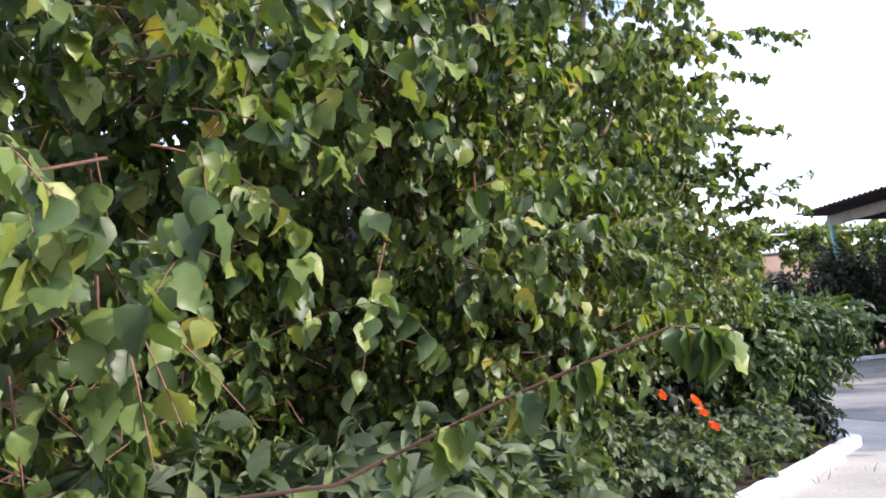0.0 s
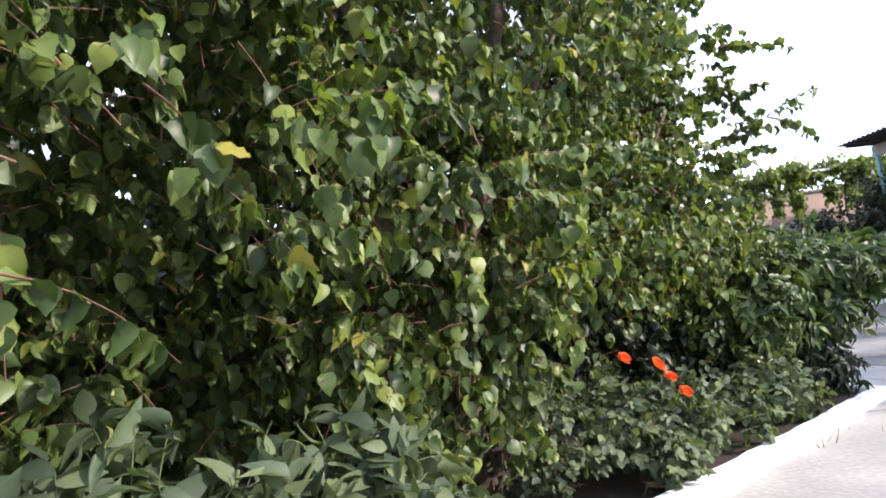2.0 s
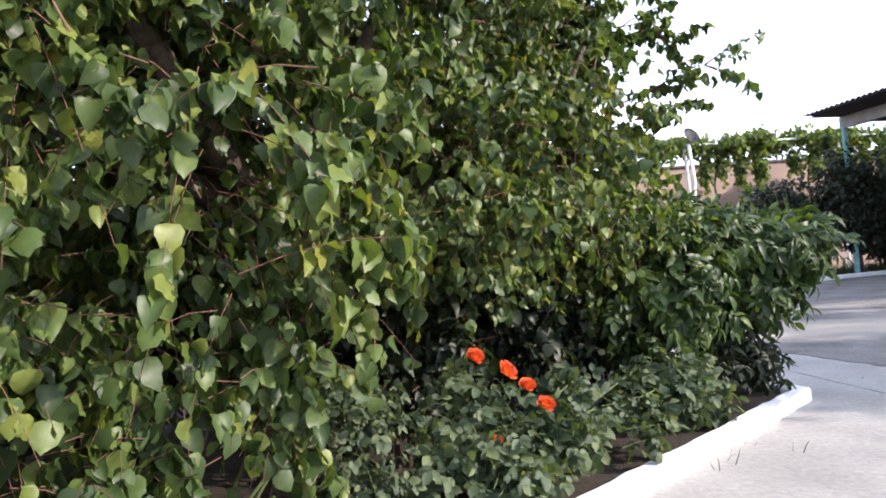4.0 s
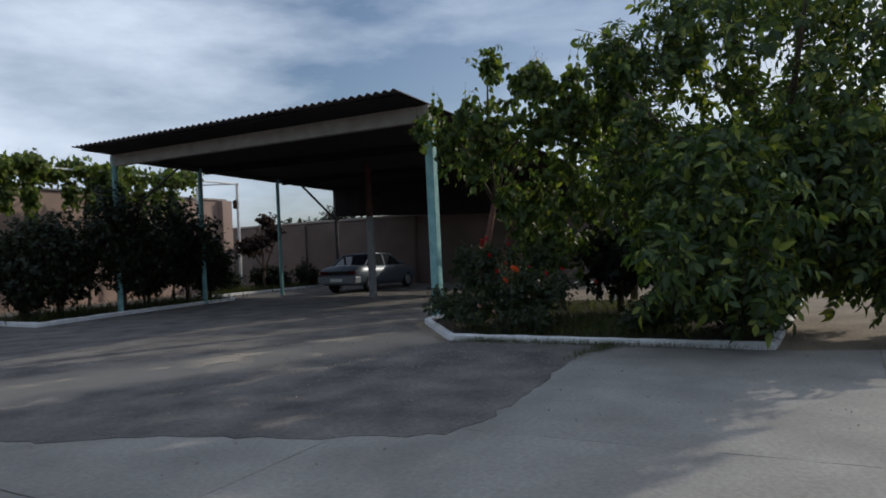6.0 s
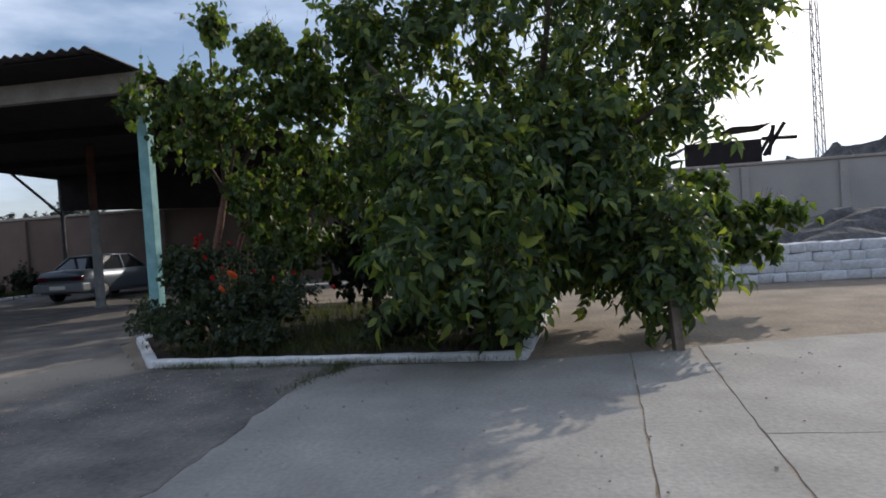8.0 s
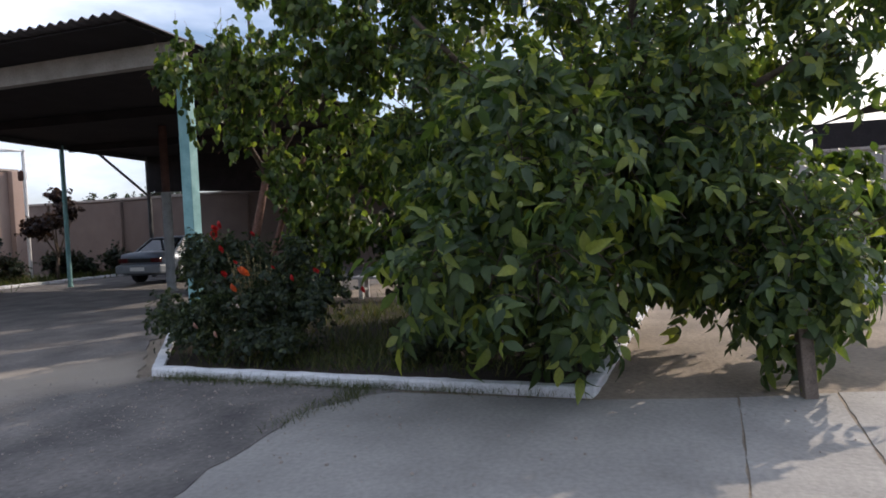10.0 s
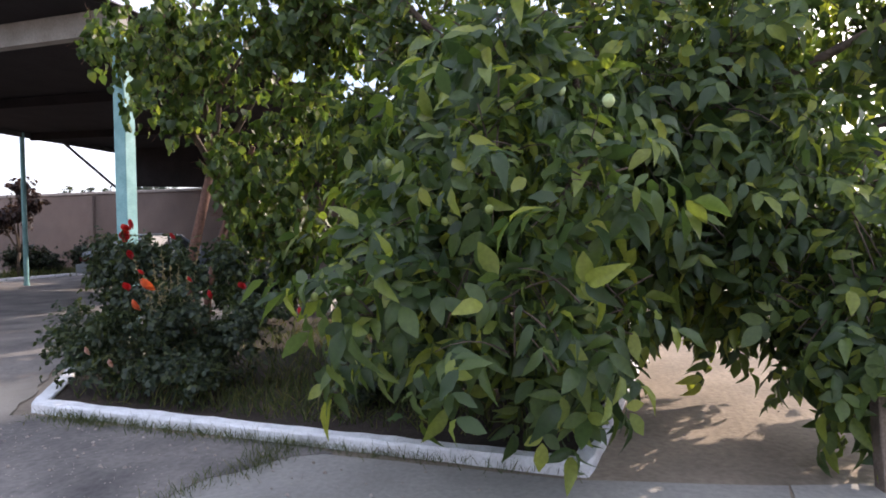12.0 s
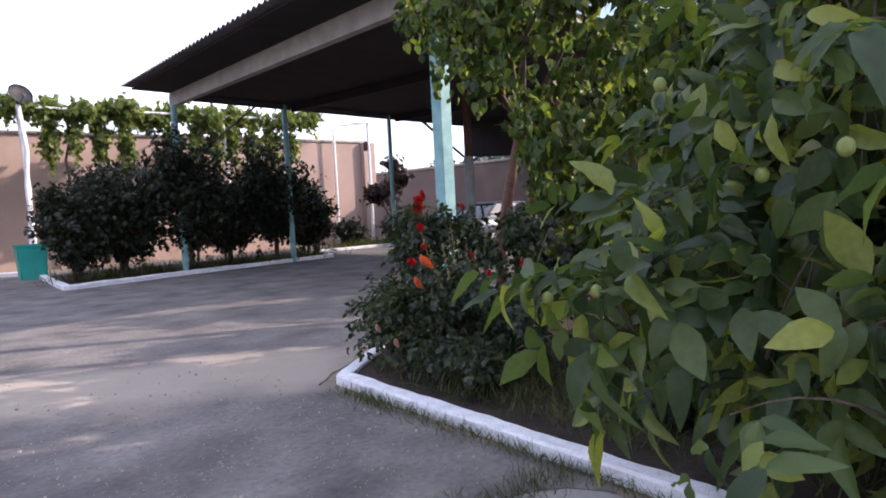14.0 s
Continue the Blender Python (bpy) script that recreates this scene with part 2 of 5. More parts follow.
# ---------- leaves ----------
def leaf_shape(half, widths, fold=0.25, droop=0.25, tip=1.0, wave=0.05):
    """A leaf one unit long: a midrib of points and a wing on each side, folded and drooping. half: stations along the midrib."""
    v, f = [], []
    for i, (s, w) in enumerate(zip(half, widths)):
        z, k = -droop * s * s, wave * (w > 0.1) * (1 if i % 2 else -1)
        v += [(-w * (1 - 0.6 * k), s * tip, z + fold * w + k), (0, s * tip, z), (w * (1 + 0.6 * k), s * tip, z + fold * w - 0.8 * k)]
    for i in range(len(half) - 1):
        a, b = 3 * i, 3 * i + 3
        f += [(a, a + 1, b + 1, b), (a + 1, a + 2, b + 2, b + 1)]
    return np.array(v, np.float32), np.array(f, np.int32)


OV_ST, OV_W = (0.0, 0.08, 0.25, 0.45, 0.64, 0.82, 0.92, 1.0), (0.09, 0.34, 0.47, 0.44, 0.37, 0.20, 0.085, 0.01)
OVATE = [leaf_shape(OV_ST, [w * k for w in OV_W], fo, dr, 1.0, wv) for k, fo, dr, wv in ((1.0, 0.35, 0.25, 0.05), (0.92, 0.7, 0.5, 0.035), (1.06, 0.12, 0.7, 0.065), (0.85, 0.95, 0.35, 0.04), (0.98, -0.25, 0.15, 0.06))]
EL_ST, EL_W = (0.0, 0.16, 0.36, 0.6, 0.82, 1.0), (0.03, 0.16, 0.245, 0.235, 0.13, 0.01)
ELLIPTIC = [leaf_shape(EL_ST, [w * k for w in EL_W], fo, dr, 1.0, wv) for k, fo, dr, wv in ((1.0, 0.3, 0.35, 0.02), (0.9, 0.7, 0.6, 0.03), (1.08, 0.15, 0.15, 0.02), (0.95, 0.5, 0.9, 0.03))]
SMALL = leaf_shape((0.0, 0.35, 0.75, 1.0), (0.05, 0.36, 0.30, 0.03), 0.3, 0.2)
LOBED = leaf_shape((0.0, 0.12, 0.35, 0.5, 0.68, 0.8, 1.0), (0.16, 0.50, 0.33, 0.52, 0.26, 0.24, 0.02), 0.25, 0.35)
PETAL = leaf_shape((0.0, 0.25, 0.55, 0.85, 1.0), (0.16, 0.42, 0.58, 0.48, 0.2), 0.5, -0.35, 1.0, 0.03)
BLADE = leaf_shape((0.0, 0.5, 1.0), (0.03, 0.025, 0.004), 0.2, 0.5)


def unit(a):
    return a / np.maximum(np.linalg.norm(a, axis=-1, keepdims=True), 1e-6)


def leaves(shape, pos, way, normal, size):
    """Vertices and faces of many leaves: each at pos, growing along way, its upper side towards normal. A list of shapes is dealt out in turn."""
    if isinstance(shape, list):
        got, base = [], 0
        size = np.asarray(size)
        for k, one in enumerate(shape):
            a, b = leaves(one, pos[k::len(shape)], way[k::len(shape)], normal[k::len(shape)], size[k::len(shape)])
            got.append((a, b + base))
            base += len(a)
        return np.concatenate([g[0] for g in got]), np.concatenate([g[1] for g in got])
    v, f = shape
    y = unit(way)
    x = unit(np.cross(y, normal))
    z = np.cross(x, y)
    s = np.asarray(size)[:, None, None]
    p = pos[:, None] + s * (v[None, :, :1] * x[:, None] + v[None, :, 1:2] * y[:, None] + v[None, :, 2:] * z[:, None])
    return p.reshape(-1, 3), (f[None] + len(v) * np.arange(len(pos))[:, None, None]).reshape(-1, 4)


def shoots(blobs, count, length, droop, inner=0.45, up=0.25, seed=3):
    """Twigs that grow outwards to the skin of a union of ellipsoids. Returns (count, 6, 3) points."""
    r = np.random.default_rng(seed)
    c = np.array([b[0] for b in blobs], float)
    rad = np.array([b[1] for b in blobs], float)
    area = (rad.prod(1)) ** (2 / 3)
    k = r.choice(len(blobs), count, p=area / area.sum())
    d = unit(r.normal(size=(count, 3)))
    shell = r.uniform(inner, 1.02, count)[:, None]
    end = c[k] + rad[k] * d * shell
    out = unit(d / rad[k] + np.array([0, 0, up]) + 0.45 * r.normal(size=(count, 3)))
    ln = (length * r.uniform(0.6, 1.3, count))[:, None]
    start = end - out * ln
    s = np.linspace(0, 1, 6)[None, :, None]
    pts = start[:, None] + out[:, None] * ln[:, None] * s
    pts[:, :, 2] -= (droop * ln * r.uniform(0.4, 1.4, (count, 1)) * np.linspace(0, 1, 6)[None] ** 2)
    pts[:, :, 2] = np.maximum(pts[:, :, 2], 0.04)
    return pts


def twig_mesh(name, pts, radius, material):
    """Three-sided tapering twigs along (n, 6, 3) points."""
    n, m, _ = pts.shape
    d = unit(np.gradient(pts, axis=1))
    a = unit(np.cross(d, np.array([0.3, 0.2, 1.0])))
    b = np.cross(d, a)
    rad = (radius * np.linspace(1, 0.35, m))[None, :, None]
    ring = [pts + rad * (a * math.cos(t) + b * math.sin(t)) for t in (0, 2.094, 4.189)]
    v = np.stack(ring, 2).reshape(-1, 3)
    f = []
    base = np.arange(n)[:, None] * m * 3 + np.arange(m - 1)[None] * 3
    for k in range(3):
        f.append(np.stack([base + k, base + (k + 1) % 3, base + 3 + (k + 1) % 3, base + 3 + k], -1).reshape(-1, 4))
    return quick_mesh(name, v, np.concatenate(f), material)


def along(pts, per, seed, spread=0.9, hang=0.5, tip_only=0.15):
    """Leaf stalks along twigs: places, ways and normals."""
    r = np.random.default_rng(seed)
    n = len(pts)
    s = r.uniform(tip_only, 1.0, (n, per)) * 5
    i = np.minimum(s.astype(int), 4)
    w = (s - i)[..., None]
    rows = np.arange(n)[:, None]
    p = pts[rows, i] * (1 - w) + pts[rows, i + 1] * w
    d = unit(pts[rows, i + 1] - pts[rows, i])
    side = unit(np.cross(d, r.normal(size=d.shape)))
    way = unit(0.5 * d + spread * side + np.array([0, 0, -hang]))
    flat = d * np.array([1, 1, 0.2])
    nor = unit(np.array([0, 0, 0.45]) + 0.35 * side + 0.4 * r.normal(size=d.shape) + 0.8 * flat)
    return p.reshape(-1, 3), way.reshape(-1, 3), nor.reshape(-1, 3)


def pinnate(pts, per, pairs, rachis, seed, hang=0.35):
    """Compound leaves along twigs: leaflets in pairs and one at the tip. Returns leaflet places, ways, normals and size factors."""
    r = np.random.default_rng(seed)
    p, way, nor = along(pts, per, seed, 0.9, hang)
    n = len(p)
    ln = rachis * r.uniform(0.7, 1.2, (n, 1))
    side = unit(np.cross(way, nor))
    P, W, N, S = [], [], [], []
    for k in range(pairs):
        f = 0.35 + 0.55 * k / max(1, pairs - 1)
        q = p + way * ln * f + np.array([0, 0, -0.25]) * ln * f * f
        for sg in (1, -1):
            P.append(q)
            W.append(unit(way * 0.55 + sg * side + np.array([0, 0, -0.25]) + 0.15 * r.normal(size=way.shape)))
            N.append(unit(nor + 0.25 * r.normal(size=way.shape)))
            S.append(r.uniform(0.7, 1.0, n) * (0.75 + 0.25 * k / max(1, pairs - 1)))
    P.append(p + way * ln + np.array([0, 0, -0.25]) * ln)
    W.append(unit(way + np.array([0, 0, -0.3])))
    N.append(nor)
    S.append(r.uniform(0.9, 1.2, n))
    return np.concatenate(P), np.concatenate(W), np.concatenate(N), np.concatenate(S)


def crown(parent, blobs, count, length, droop, shape, size, material, per=9, comp=None, twig=TWIG, twig_r=0.0028, inner=0.45, hang=0.5, seed=5, label="", up=0.25, keep=None, clump=0.0):
    """A crown of leafy twigs under a tree or shrub."""
    pts = shoots(blobs, count, length, droop, inner, up, seed)
    pts = pts[pts[:, -1, 2] > 0.16]
    if keep is not None:
        pts = pts[keep(pts[:, -1]) & keep(pts[:, 3])]
    if clump:
        pts = pts[[noise.noise((p[4][0] * 2.6 + seed, p[4][1] * 2.6, p[4][2] * 3.2)) > clump - 0.5 for p in pts]]
    r = np.random.default_rng(seed + 1)
    if comp:
        p, w, nn, sf = pinnate(pts, per, comp[0], comp[1], seed, hang)
        sz = size * sf
    else:
        p, w, nn = along(pts, per, seed, hang=hang)
        sz = size * r.uniform(0.6, 1.2, len(p))
    ok = p[:, 2] > 0.05
    v, f = leaves(shape, p[ok], w[ok], nn[ok], sz[ok])
    v[:, 2] = np.maximum(v[:, 2], 0.012)
    lf = put(new("foliage", quick_mesh("foliage", v, f, material)), parent, label, "stuff")
    tw = put(new("branchwork", twig_mesh("branchwork", pts, twig_r, twig)), parent, "", "stuff")
    return pts


def trunk(parent, pts, r0, r1, material=BARK, name="trunk"):
    n = len(pts)
    return part(name, tubed(pts, [r0 + (r1 - r0) * i / (n - 1) for i in range(n)], 9), material, parent, smooth=True)


def limbs(parent, base, targets, r0, material=BARK, seed=1):
    r = random.Random(seed)
    for t in targets:
        b, t = Vector(base), Vector(t)
        mid = b.lerp(t, 0.5) + Vector((r.uniform(-.15, .15), r.uniform(-.15, .15), r.uniform(0, .2)))
        part("limb", tubed([b, b.lerp(mid, 0.5), mid, mid.lerp(t, 0.5), t], [r0, r0 * .8, r0 * .6, r0 * .4, r0 * .2], 7), material, parent, smooth=True)


# ---------- ground and paving ----------
def ground_mesh():
    bm = bmesh.new()
    bmesh.ops.create_grid(bm, x_segments=8, y_segments=8, size=900)
    return bm


ground = part("ground", ground_mesh(), DIRT)
ground.location.z = -0.007
tagged(ground, "sandy brown bare earth around the yard", "ground", kind="structure")

cn, cl = CONCRETE.node_tree.nodes, CONCRETE.node_tree.links
slab_info, slab_tone, slab_mix = cn.new("ShaderNodeObjectInfo"), cn.new("ShaderNodeMapRange"), cn.new("ShaderNodeMix")
slab_tone.inputs["To Min"].default_value, slab_tone.inputs["To Max"].default_value = 0.94, 1.05
slab_mix.data_type, slab_mix.blend_type = "RGBA", "MULTIPLY"
slab_mix.inputs["Factor"].default_value = 1.0
base_in = cn["Principled BSDF"].inputs["Base Color"]
cl.new(base_in.links[0].from_socket, slab_mix.inputs["A"])
cl.new(slab_info.outputs["Random"], slab_tone.inputs["Value"])
cl.new(slab_tone.outputs["Result"], slab_mix.inputs["B"])
cl.new(slab_mix.outputs["Result"], base_in)

pavement = thing("pavement", (0, 0, 0), "worn pale grey concrete slabs with dark open joints", "pavement", kind="structure")
SLABS = [
    [(-9, -8), (-2, -8), (-2, -1.108), (-9, -1.108)], [(-2, -8), (1.9, -8), (1.9, -1.108), (-2, -1.108)],
    [(1.9, -8), (5.442, -8), (5.442, -1.96), (1.9, -1.96)], [(5.458, -8), (9.3, -8), (9.3, -1.85), (5.458, -1.6)],
    [(9.31, -8), (13.0, -8), (12.7, -3.6), (12.3, -2.06), (9.31, -1.85)],
    [(1.9, -1.95), (5.442, -1.95), (5.442, -1.108), (1.9, -1.108)], [(5.458, -1.58), (9.3, -1.835), (12.28, -2.04), (12.05, -1.34), (5.458, -0.87)],
    [(-9, -1.092), (1.9, -1.092), (1.9, 1.9), (-9, 1.9)], [(1.91, -1.092), (5.442, -1.092), (5.442, 3.5), (1.91, 3.5)],
    [(5.458, -0.855), (7.6, -1.005), (7.6, 2.6), (5.458, 2.6)], [(7.604, -1.005), (12.03, -1.325), (11.8, -0.2), (11.8, 2.3), (7.604, 2.3)],
    [(3.2, 3.51), (5.442, 3.51), (5.442, 8.5), (3.2, 8.5)], [(5.458, 2.61), (7.3, 2.61), (7.3, 8.5), (5.458, 8.5)],
]
for i, o in enumerate(SLABS):
    part("slab", slab_bm(ragged(o, 0.15, 0.007, i), -0.1, 0.0), CONCRETE, pavement)
# pale band across the asphalt: drifted sand, with the low sun's streak painted in
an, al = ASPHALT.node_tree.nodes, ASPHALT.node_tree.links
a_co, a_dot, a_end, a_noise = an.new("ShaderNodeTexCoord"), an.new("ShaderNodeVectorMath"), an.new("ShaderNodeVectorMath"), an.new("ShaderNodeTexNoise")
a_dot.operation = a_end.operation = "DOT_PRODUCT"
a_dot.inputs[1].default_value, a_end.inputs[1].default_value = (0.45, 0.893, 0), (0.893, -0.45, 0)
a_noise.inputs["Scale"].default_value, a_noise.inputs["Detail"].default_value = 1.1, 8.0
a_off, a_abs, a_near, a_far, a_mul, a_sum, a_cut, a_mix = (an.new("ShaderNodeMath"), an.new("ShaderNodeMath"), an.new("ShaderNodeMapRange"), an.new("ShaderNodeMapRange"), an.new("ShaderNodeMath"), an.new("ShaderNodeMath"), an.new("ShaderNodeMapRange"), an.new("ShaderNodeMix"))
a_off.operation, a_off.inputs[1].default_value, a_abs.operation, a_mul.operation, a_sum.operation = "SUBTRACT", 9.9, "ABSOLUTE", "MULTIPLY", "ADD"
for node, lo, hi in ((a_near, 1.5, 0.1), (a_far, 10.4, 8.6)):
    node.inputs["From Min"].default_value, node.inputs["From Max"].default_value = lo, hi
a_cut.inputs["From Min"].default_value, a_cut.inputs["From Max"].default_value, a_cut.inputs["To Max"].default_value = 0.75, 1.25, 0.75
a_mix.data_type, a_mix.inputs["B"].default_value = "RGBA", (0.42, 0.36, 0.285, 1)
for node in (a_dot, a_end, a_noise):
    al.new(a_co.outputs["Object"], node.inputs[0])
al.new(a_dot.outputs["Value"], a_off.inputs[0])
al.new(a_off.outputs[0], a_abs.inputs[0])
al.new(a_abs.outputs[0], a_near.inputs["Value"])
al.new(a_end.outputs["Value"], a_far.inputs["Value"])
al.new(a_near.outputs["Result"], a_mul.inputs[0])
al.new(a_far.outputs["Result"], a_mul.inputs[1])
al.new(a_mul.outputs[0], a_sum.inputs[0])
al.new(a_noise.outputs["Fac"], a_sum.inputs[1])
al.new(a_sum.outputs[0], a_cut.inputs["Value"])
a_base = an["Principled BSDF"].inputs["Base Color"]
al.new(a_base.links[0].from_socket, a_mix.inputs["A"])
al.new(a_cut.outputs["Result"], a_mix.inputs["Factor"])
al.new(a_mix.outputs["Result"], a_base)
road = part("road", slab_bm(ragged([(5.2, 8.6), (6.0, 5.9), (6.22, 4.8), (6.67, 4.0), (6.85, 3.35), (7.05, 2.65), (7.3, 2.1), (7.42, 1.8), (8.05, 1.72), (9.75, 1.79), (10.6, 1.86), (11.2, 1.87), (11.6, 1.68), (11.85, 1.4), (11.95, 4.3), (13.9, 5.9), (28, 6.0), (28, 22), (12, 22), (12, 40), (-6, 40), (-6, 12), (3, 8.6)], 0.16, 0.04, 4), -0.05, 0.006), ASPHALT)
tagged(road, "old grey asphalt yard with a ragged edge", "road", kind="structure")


def kerb(points, width, height, label, seed):
    """A hand-laid whitewashed kerb along points, its top uneven."""
    r = random.Random(seed)
    pts = []
    for a, b in zip(points, points[1:]):
        a, b = Vector(a), Vector(b)
        n = max(2, int((b - a).length / 0.12))
        pts += [a.lerp(b, i / n) for i in range(n)]
    pts.append(Vector(points[-1]))
    bm = bmesh.new()
    prof = [(-0.5, -0.03), (-0.5, 0.8), (-0.4, 1.0), (0.4, 1.0), (0.5, 0.8), (0.5, -0.03)]
    rings = []
    for i, p in enumerate(pts):
        d = (pts[min(i + 1, len(pts) - 1)] - pts[max(i - 1, 0)]).normalized()
        nrm = Vector((-d.y, d.x))
        rings.append([bm.verts.new((*(p + nrm * (u * width + r.uniform(-.005, .005))), max(-0.03, h * height + (r.uniform(-.006, .006) if h > 0 else 0)))) for u, h in prof])
    for r0, r1 in zip(rings, rings[1:]):
        for k in range(len(prof) - 1):
            bm.faces.new((r0[k], r0[k + 1], r1[k + 1], r1[k]))
    bm.faces.new(rings[0])
    bm.faces.new(rings[-1][::-1])
    bmesh.ops.recalc_face_normals(bm, faces=bm.faces)
    return tagged(part("kerb", bm, WHITEWASH, smooth=False), label, "kerb", kind="structure")


kerb([(-3.0, -1.45), (0.5, 0.88), (2.4, 2.17), (3.5, 2.95), (4.83, 3.93), (4.2, 5.6)], 0.115, 0.095, "whitewashed concrete kerb along the bushes", 1)
kerb([(18.5, -0.62), (11.9, -0.22), (12.1, 4.16), (14.1, 5.68), (15.2, 5.84)], 0.13, 0.085, "whitewashed kerb round the tree bed", 2)
kerb([(12.0, 22.0), (12.95, 21.0), (12.5, 15.35), (15.5, 15.95), (19.8, 16.5), (20.6, 18.2)], 0.16, 0.11, "whitewashed kerb of the far shrub bed", 3)
kerb([(20.6, 18.9), (24.0, 18.6), (27.8, 18.4)], 0.15, 0.1, "low kerb beside the boundary wall", 4)


def bed(outline, label, seed):
    r = random.Random(seed)
    bm = slab_bm(ragged(outline, 0.4, 0.02, seed), -0.05, 0.05)
    return tagged(part("soil_bed", bm, SOIL), label, "soil bed", kind="structure")


bed([(-3.0, -1.4), (0.5, 0.92), (2.4, 2.22), (3.5, 3.0), (4.76, 3.97), (4.15, 5.6), (2.5, 9), (-9, 9), (-9, -1)], "dark soil of the bush bed", 1)
bed([(18.4, -0.58), (11.93, -0.18), (12.13, 4.12), (14.1, 5.62), (18.4, 5.75)], "dark soil under the walnut tree", 2)
bed([(12.6, 15.45), (15.5, 16.05), (19.7, 16.6), (20.5, 18.2), (20, 19.4), (13, 19.4)], "dark soil of the far shrub bed", 3)

# ---------- walls ----------
def wall(name, x0, x1, y0, y1, h, material, label, panels=()):
    w = thing(name, ((x0 + x1) / 2, (y0 + y1) / 2, 0), label, "wall", kind="structure")
    part("wall_body", boxed(x0, x1, y0, y1, -0.1, h, bevel=0.02), material, w)
    part("coping", boxed(x0 - 0.06, x1 + 0.06, y0 - 0.06, y1 + 0.06, h, h + 0.1, bevel=0.02), COPING, w)
    for p in panels:
        part("pier", boxed(*p, bevel=0.02), material, w)
    return w


wall("wall_north", -12, 26.2, 23.2, 23.5, 4.2, PLASTER, "tall beige-pink plastered yard wall", [(25.8, 26.4, 22.95, 23.2, 0, 4.2)])
wall("wall_east", 28.2, 28.5, -4.0, 40, 2.95, SHADEPLASTER, "pink plastered boundary wall behind the carport", [(28.05, 28.2, y, y + 0.3, 0, 2.9) for y in (2, 8, 14, 20)])
wall("wall_southeast", 28.2, 28.5, -40, -4.0, 2.95, GREYWALL, "grey panel boundary wall", [(28.1, 28.2, y, y + 0.25, 0, 2.9) for y in (-28, -25, -22, -19, -16, -13, -10, -7)])
wall("wall_west", -12.3, -12, -40, 23.5, 2.8, PLASTER, "plain plastered yard wall")
wall("wall_south", -12, 28.2, -40.3, -40, 2.8, PLASTER, "plain plastered yard wall")

# ---------- carport ----------
carport = thing("carport", (21, 11.3, 0), "open carport with corrugated roof on steel posts", "carport")


def roof_z(x, y):
    return 4.43 - 0.026 * (x - 13.74) + 0.018 * (y - 6.0)


def corrugated(y0, y1, x0, x1, pitch=0.2, amp=0.028):
    bm = bmesh.new()
    n = int((y1 - y0) / pitch * 6)
    cols = []
    for i in range(n + 1):
        y = y0 + (y1 - y0) * i / n
        z = amp * math.cos(2 * math.pi * y / pitch)
        row = []
        for th in (0.0, -0.008):
            row += [bm.verts.new((x, y, roof_z(x, y) + z + th)) for x in (x0 + (0.5 * (y - y0) / (y1 - y0) if x0 < 14 else 0), x1)]
        cols.append(row)
    for a, b in zip(cols, cols[1:]):
        bm.faces.new((a[0], a[1], b[1], b[0]))
        bm.faces.new((a[2], b[2], b[3], a[3]))
        bm.faces.new((a[0], b[0], b[2], a[2]))
        bm.faces.new((a[1], a[3], b[3], b[1]))
    for c in (cols[0], cols[-1]):
        bm.faces.new((c[0], c[2], c[3], c[1]))
    bmesh.ops.recalc_face_normals(bm, faces=bm.faces)
    return bm


for x0, x1 in ((13.75, 18.4), (18.35, 23.0), (22.95, 27.9)):
    part("roof_sheet", corrugated(5.9, 16.45, x0, x1), ROOF, carport)


def underside_shade():
    """A near-black sheet below the roof sheets, with the roof's shade in its colour."""
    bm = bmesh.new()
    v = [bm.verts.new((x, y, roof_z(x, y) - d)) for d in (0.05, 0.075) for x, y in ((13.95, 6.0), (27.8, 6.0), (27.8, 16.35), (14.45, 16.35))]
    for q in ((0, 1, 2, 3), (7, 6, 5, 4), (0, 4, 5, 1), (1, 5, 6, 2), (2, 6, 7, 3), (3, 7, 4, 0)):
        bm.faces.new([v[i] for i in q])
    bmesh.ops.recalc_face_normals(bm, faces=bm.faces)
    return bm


part("underside_sheet", underside_shade(), UNDER, carport, "near-black sheet under the roof, shade put into its colour")


def beam_between(a, b, w, h):
    """A beam with its top middle line from a to b."""
    a, b = Vector(a), Vector(b)
    bm = bmesh.new()
    box(bm, -w / 2, w / 2, 0, (b - a).length, -h, 0, 0.008)
    q = (b - a).to_track_quat("Y", "Z").to_matrix().to_4x4()
    bmesh.ops.transform(bm, matrix=Matrix.Translation(a) @ q, verts=bm.verts)
    return bm


part("front_beam", beam_between((14.9, 5.85, roof_z(14.9, 5.85) - 0.08), (15.42, 16.4, roof_z(15.4, 16.4) - 0.08), 0.16, 0.32), BEAM, carport, "grey painted front beam")
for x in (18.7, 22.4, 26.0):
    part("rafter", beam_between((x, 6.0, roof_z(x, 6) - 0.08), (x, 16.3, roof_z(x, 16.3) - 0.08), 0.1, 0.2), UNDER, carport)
part("side_beam", beam_between((15.5, 16.3, roof_z(15.3, 16.3) - 0.09), (27.5, 16.3, roof_z(27.5, 16.3) - 0.09), 0.1, 0.14), STEEL, carport)


def post(x, y, r, material, name="post", top=None, label=""):
    t = top or roof_z(x, y) - 0.1
    return part(name, tubed([(x, y, 0), (x, y, 0.06), (x, y, 0.061), (x, y, t)], [r * 1.25, r * 1.25, r, r], 14), material, carport, label)


